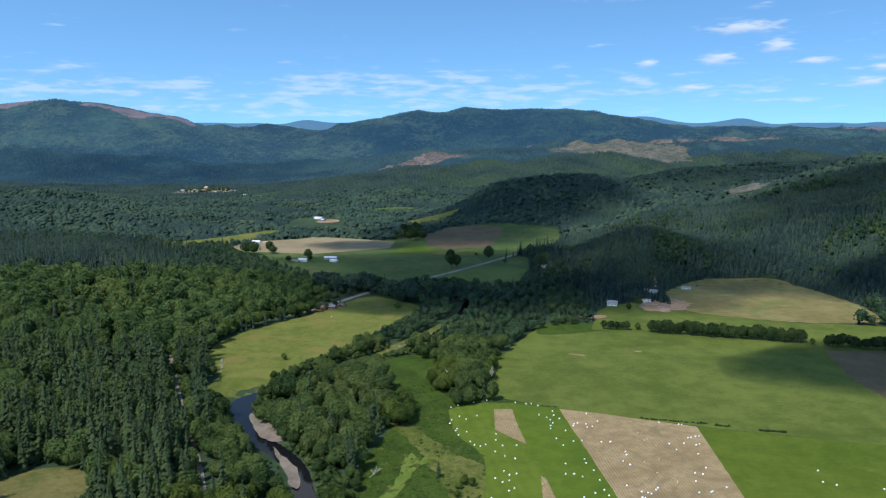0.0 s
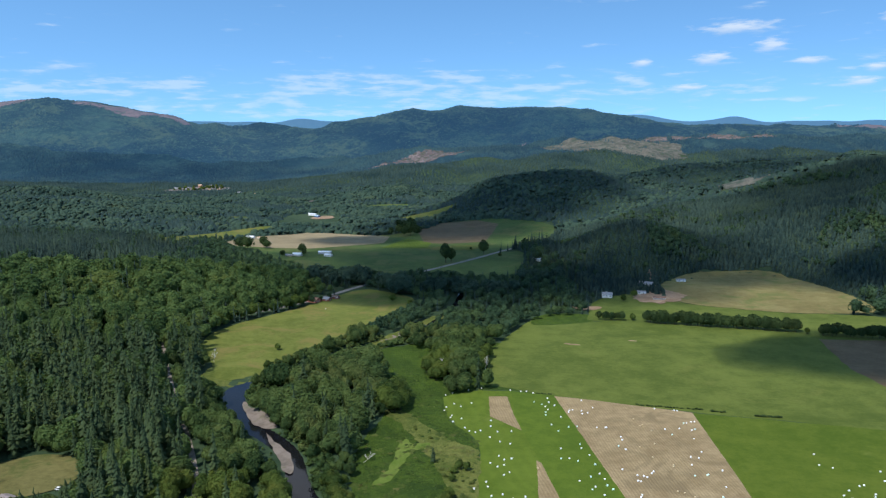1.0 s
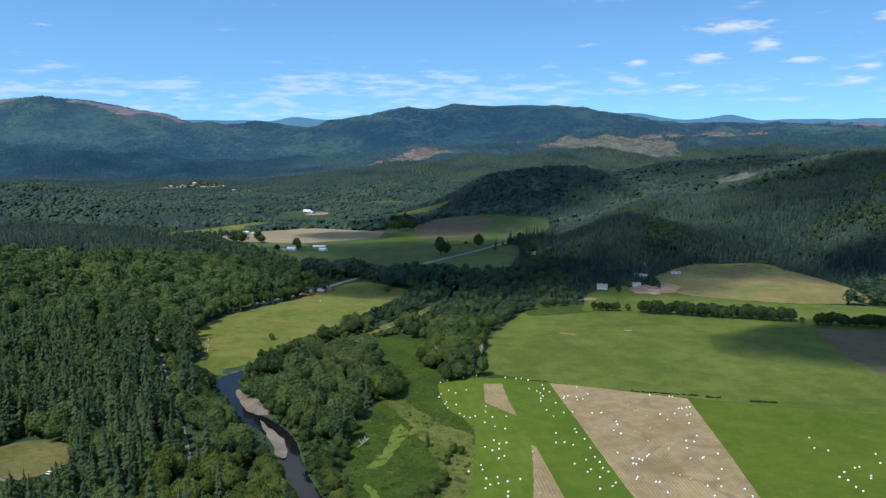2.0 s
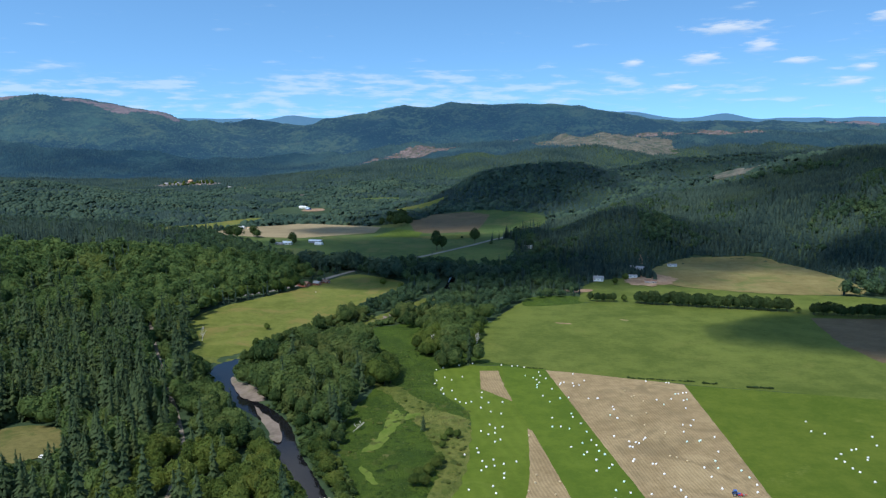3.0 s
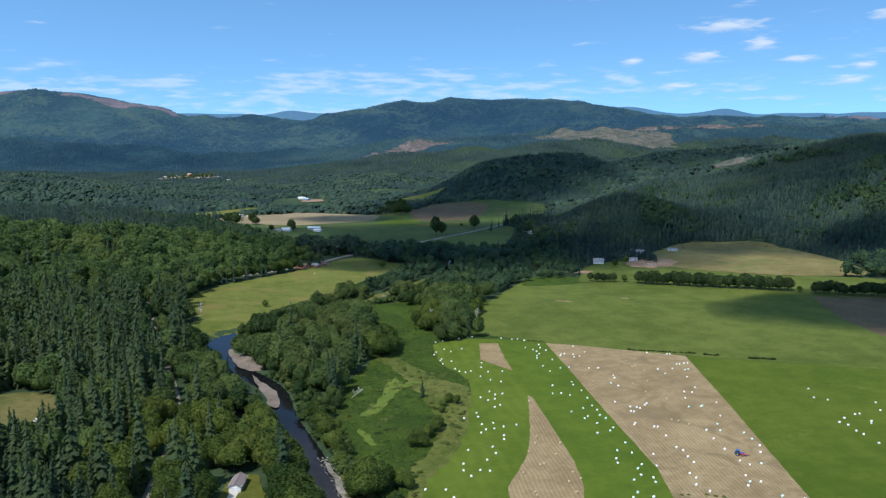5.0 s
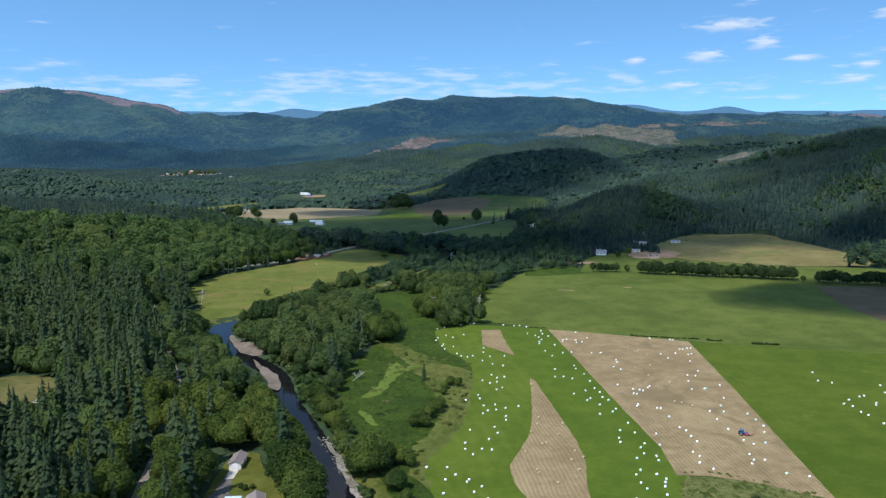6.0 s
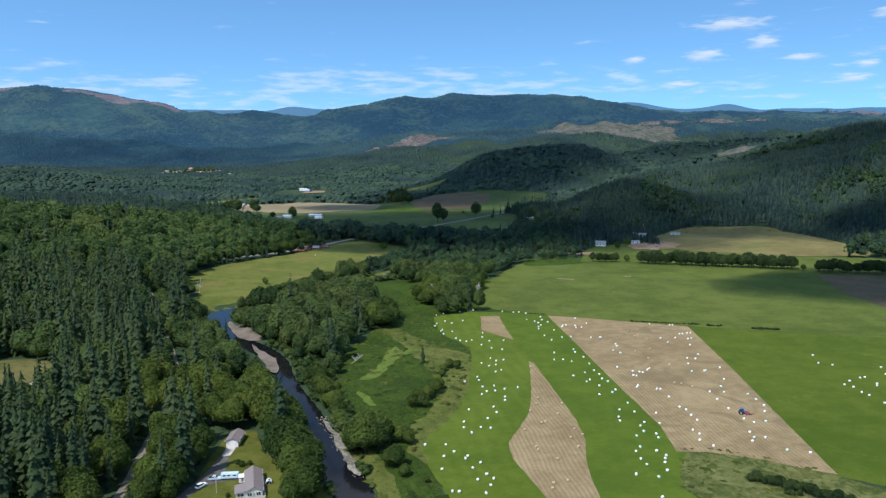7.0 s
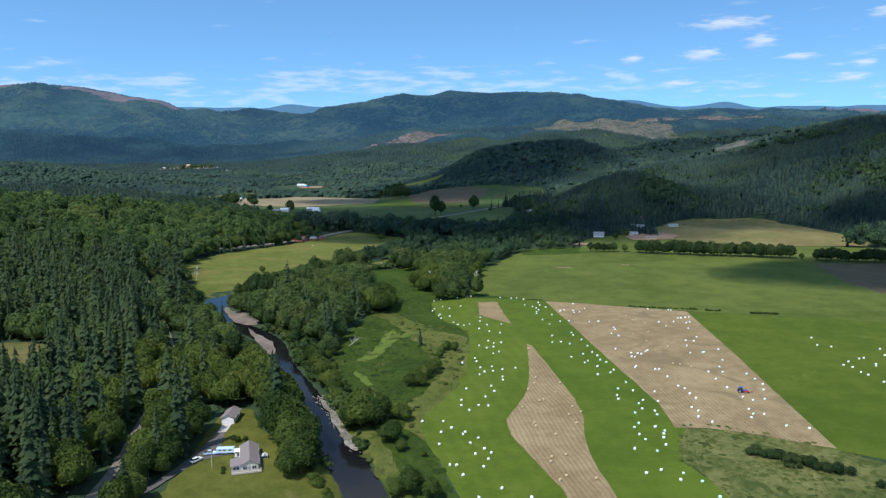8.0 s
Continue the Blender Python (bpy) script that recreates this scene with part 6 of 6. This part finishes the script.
for x, y, tall, wide in ((-150, 672, 7, 1.0), (-146, 613, 8, 1.0), (13, 1180, 34, 0.85), (22, 1186, 24, 0.9), (80, 1272, 26, 0.8), (-336, 1294, 24, 1.0), (-350, 1300, 21, 1.1), (-344, 1310, 23, 1.0), (-318, 1340, 22, 1.0), (-310, 1330, 15, 1.1), (-238, 1290, 17, 1.1), (-55, 885, 9, 1.3), (-33, 861, 8, 1.2), (105, 1235, 7, 1.2), (226, 880, 9, 1.0), (246, 905, 10, 1.0), (60, 1330, 6, 1.0), (-262, 1235, 12, 1.0), (-98, 1545, 19, 0.9), (-70, 1535, 24, 0.9), (-58, 1552, 26, 0.9), (-44, 1548, 22, 0.9), (-84, 1580, 23, 0.9), (-66, 1600, 27, 0.9), (-50, 1590, 24, 0.9), (-75, 1640, 24, 0.9), (-56, 1650, 26, 0.9), (-90, 1690, 22, 0.9), (-64, 1700, 24, 0.8), (-228, 1250, 14, 0.9)):
    set_tree(HEDGE_KINDS if y > 1100 else BROAD_KINDS, x, y, tall, "field trees", wide * (0.78 if y > 1100 else 1.0), "lone broadleaf tree standing in a field")
row(HEDGE_KINDS, 124, 270, 150, 251, 22, 3.0, 4.8, "shrubs on the rough grass", 1.0, 1.2, "dark dense thicket shrub on rough grass")
row(HEDGE_KINDS, 131, 258, 136, 256, 3, 2.2, 3.0, "shrubs on the rough grass", 1.0, 0.8, "dark dense thicket shrub on rough grass")
row(HEDGE_KINDS, 156, 242, 166, 236, 4, 3.0, 4.5, "shrubs on the rough grass", 1.0, 1.0, "dark dense thicket shrub on rough grass")
row(HEDGE_KINDS, 146, 520, 190, 509, 22, 0.9, 1.5, "low hedge", 1.6, 0.6, "low dark hedge shrub between fields")
row(HEDGE_KINDS, 196, 506, 204, 504, 5, 1.2, 1.7, "low hedge", 1.6, 0.4, "low dark hedge shrub between fields")
row(HEDGE_KINDS, 223, 496, 239, 493, 9, 1.4, 2.0, "low hedge", 1.6, 0.4, "low dark hedge shrub between fields")
row(HEDGE_KINDS, 76, 546, 86, 545, 6, 0.8, 1.3, "low hedge", 1.6, 0.4, "low dark hedge shrub between fields")
for x, y, tall in ((-30, 301, 10), (-26, 298, 12), (-21, 302, 12), (-24, 308, 13), (-30, 309, 9), (-18, 307, 10), (-11, 310, 8), (-8, 307, 6), (-13, 286, 8), (-14, 292, 6), (-9, 277, 4.5), (0, 271, 2.5), (0, 364, 6), (-5, 360, 6), (4, 371, 7), (-2, 352, 6), (-7, 352, 6), (6, 378, 6), (12, 415, 5), (9, 409, 4), (17, 412, 5), (-4, 242, 8), (3, 238, 7), (-9, 241, 6), (8, 398, 4), (-40, 334, 5), (-42, 342, 7), (-47, 353, 8), (-52, 366, 9), (-56, 378, 9), (-60, 390, 10), (-37, 514, 15), (-31, 508, 14), (-27, 513, 12), (-35, 524, 16), (-30, 532, 15), (-26, 522, 12), (-41, 521, 14), (-38, 533, 15), (-33, 541, 14), (-29, 547, 12)):
    set_tree(BROAD_KINDS, x, y, tall * 1.15, "meadow bushes", 1.2, "bushy green tree on the rank meadow")
set_tree(CONIFER_KINDS, -3, 424, 10, "meadow bushes", 1.4, "small dark conifer standing in the meadow")
GROVE = np.array(((-11, 575), (3, 580), (18, 577), (34, 585), (49, 600), (44, 645), (0, 655), (-12, 615)), float)
for k in range(70):
    x, y = pool.uniform(-12, 50), pool.uniform(574, 656)
    if bool(inside(GROVE, np.array([x]), np.array([y]))[0]):
        set_tree(BROAD_KINDS, x, y, pool.uniform(8, 15), "trees of the grove", 1.05, "pale green broadleaf tree in a small grove")
for x, y, tall in ((-47, 279, 16), (-51, 284, 18), (-55, 292, 19), (-52, 290, 17), (-59, 300, 19), (-63, 306, 18), (-47, 270, 13), (-57, 312, 17), (-66, 318, 18), (-62, 326, 15), (-71, 328, 17), (-76, 336, 17), (-69, 338, 15), (-51, 275, 17), (-47, 261, 12), (-44, 258, 14), (-48, 255, 11), (-43, 266, 14), (-55, 283, 18), (-93, 264, 12), (-96, 271, 14), (-98, 257, 13), (-101, 264, 15), (-99, 249, 11), (-95, 278, 14), (-94, 288, 15), (-93, 297, 14)):
    set_tree(BROAD_KINDS, x, y, tall, "trees by the house", 1.05, "large dark green shade tree near the house")
for x, y, tall in ((-74, 287, 2.6), (-71, 288, 2.4), (-76, 289, 2.4), (-72.5, 261, 2.0), (-72, 258.5, 1.5), (-51, 262, 1.4)):
    set_tree(SHRUB_KINDS, x, y, tall, "garden shrubs", 0.9, "clipped dark garden shrub by the house")


row(SHRUB_KINDS, -45, 274, -27, 226, 20, 1.6, 3.2, "shrubs on the river bank", 1.1, 1.6, "pale green shrub on the river bank below the lawn")


def snag(x, y, tall, turn, label, lean=0.0, limbs=9):
    """A leafless bleached tree."""
    s = base("dead_tree", x, y, turn, label, "dead tree", "bleached dead trees")
    bm = bmesh.new()

    def stick(a, b2, r0, r1):
        a, b2 = Vector(a), Vector(b2)
        q = (b2 - a).to_track_quat("Z", "Y").to_matrix().to_4x4()
        ring = [(math.cos(k * 1.2566), math.sin(k * 1.2566)) for k in range(5)]
        loft(bm, [[Matrix.Translation(a) @ q @ Vector((c * r0, d * r0, 0)) for c, d in ring], [Matrix.Translation(b2) @ q @ Vector((c * r1, d * r1, 0)) for c, d in ring]])

    top = Vector((math.sin(radians(lean)) * tall, 0, math.cos(radians(lean)) * tall + 0.3))
    stick((0, 0, -0.2), top, tall * 0.012 + 0.05, 0.04)
    part("trunk", bm, DEAD_WOOD, s)
    bm = bmesh.new()
    for k in range(limbs):
        u = 0.3 + 0.65 * k / limbs
        a = top * u
        w = 2.4 * k + pool.uniform(0, 1)
        r = tall * (1 - u * 0.8) * pool.uniform(0.15, 0.5)
        tip = a + Vector((math.cos(w) * r, math.sin(w) * r, r * pool.uniform(0.5, 1.6)))
        stick(a, tip, 0.14, 0.05)
        for q in (0.5, 0.75):
            f = a.lerp(tip, q)
            stick(f, f + Vector((pool.uniform(-1, 1), pool.uniform(-1, 1), pool.uniform(0.2, 1))) * r * 0.5, 0.12, 0.05)
    part("limbs", bm, DEAD_WOOD, s)


snag(-45, 424, 9, 20, "bleached fallen tree lying on the meadow", 62, 10)
snag(-84, 470, 12, 50, "bare grey dead tree on the river bank", 14, 20)
snag(-79, 462, 10, 120, "bare grey dead tree on the river bank", 16, 20)
snag(-92, 492, 11, 200, "bare grey dead tree on the river bank", 8, 20)
snag(40, 606, 12, 10, "bare grey dead tree at the grove's edge", 9, 22)
snag(34, 602, 10, 80, "bare grey dead tree at the grove's edge", 12, 22)
snag(4, 592, 14, 140, "bare grey dead tree at the grove's edge", 7, 20)
snag(-196, 628, 12, 30, "bare grey dead tree beside the hay meadow", 8, 20)
snag(-270, 700, 15, 60, "bare grey dead tree above the woods", 7, 20)

for key, kinds, low, high, group, wide in (("single_broad", BROAD_KINDS, 9, 19, "broadleaf trees near the river", 1.0), ("single_con", CONIFER_KINDS, 20, 38, "conifers near the road", 1.1)):
    xs, ys = TREES[key]
    for x, y, tall in zip(xs, ys, kept_low(xs, ys, np.array([pool.uniform(low, high) for _ in xs]))):
        set_tree(kinds, float(x), float(y), float(tall), group, wide)

for k in range(60):
    x, y = pool.uniform(-1115, -815), pool.uniform(2900, 3160)
    if bool(inside(VILLAGE, np.array([x]), np.array([y]))[0]) and min(math.hypot(x - a[0], y - a[1]) for a in spots) > 22:
        set_tree(BROAD_KINDS, x, y, pool.uniform(9, 16), "village trees", 1.1, "broadleaf tree between village buildings")


# ---- clouds that shade the valley ----
def cloud(gx, gy, rx, ry, high, mat=VAPOUR):
    """A fair-weather cloud whose shade falls on the ground round (gx, gy)."""
    back = high / math.tan(radians(SUN_EL))
    h = Vector((to_sun.x, to_sun.y)).normalized() * back
    v, f = ico(4)
    v = v * (1 + 0.12 * wobble(v[:, 0], v[:, 1] + v[:, 2], 0.35, gx))[:, None]
    v[:, 2] = np.where(v[:, 2] < 0, v[:, 2] * 0.3, v[:, 2])
    me = tri_mesh("cloud", v, f, mat)
    ob = tagged(new("cloud", me), "white fair-weather cumulus cloud above the valley", "cloud", kind="structure")
    ob.matrix_world = Matrix.Translation((gx + h.x, gy + h.y, high + ground_at(gx, gy))) @ Matrix.Diagonal((rx, ry, 0.35 * min(rx, ry), 1))


cloud(100, 1000, 335, 170, 950)
cloud(-62, 905, 105, 52, 900)
cloud(25, 1235, 300, 190, 950)
cloud(-140, 1460, 150, 75, 950)
cloud(50, 1640, 240, 220, 950)
cloud(190, 1880, 330, 250, 950)
cloud(430, 1990, 200, 120, 950, THIN_VAPOUR)
cloud(480, 640, 240, 100, 900)
cloud(385, 648, 110, 66, 900)
cloud(450, 610, 150, 62, 920)
cloud(800, 1260, 330, 210, 950, THIN_VAPOUR)
cloud(330, 1130, 190, 150, 950, THIN_VAPOUR)
cloud(640, 985, 280, 95, 950)
cloud(760, 1420, 240, 110, 950, THIN_VAPOUR)
cloud(1010, 1270, 230, 190, 1000)
# unseen thin cloud, added to dim the far eastern woods
cloud(900, 2500, 620, 300, 1200, THIN_VAPOUR)
cloud(-1500, 3700, 1000, 500, 1800, THIN_VAPOUR)
cloud(400, 4350, 1300, 500, 1800, THIN_VAPOUR)
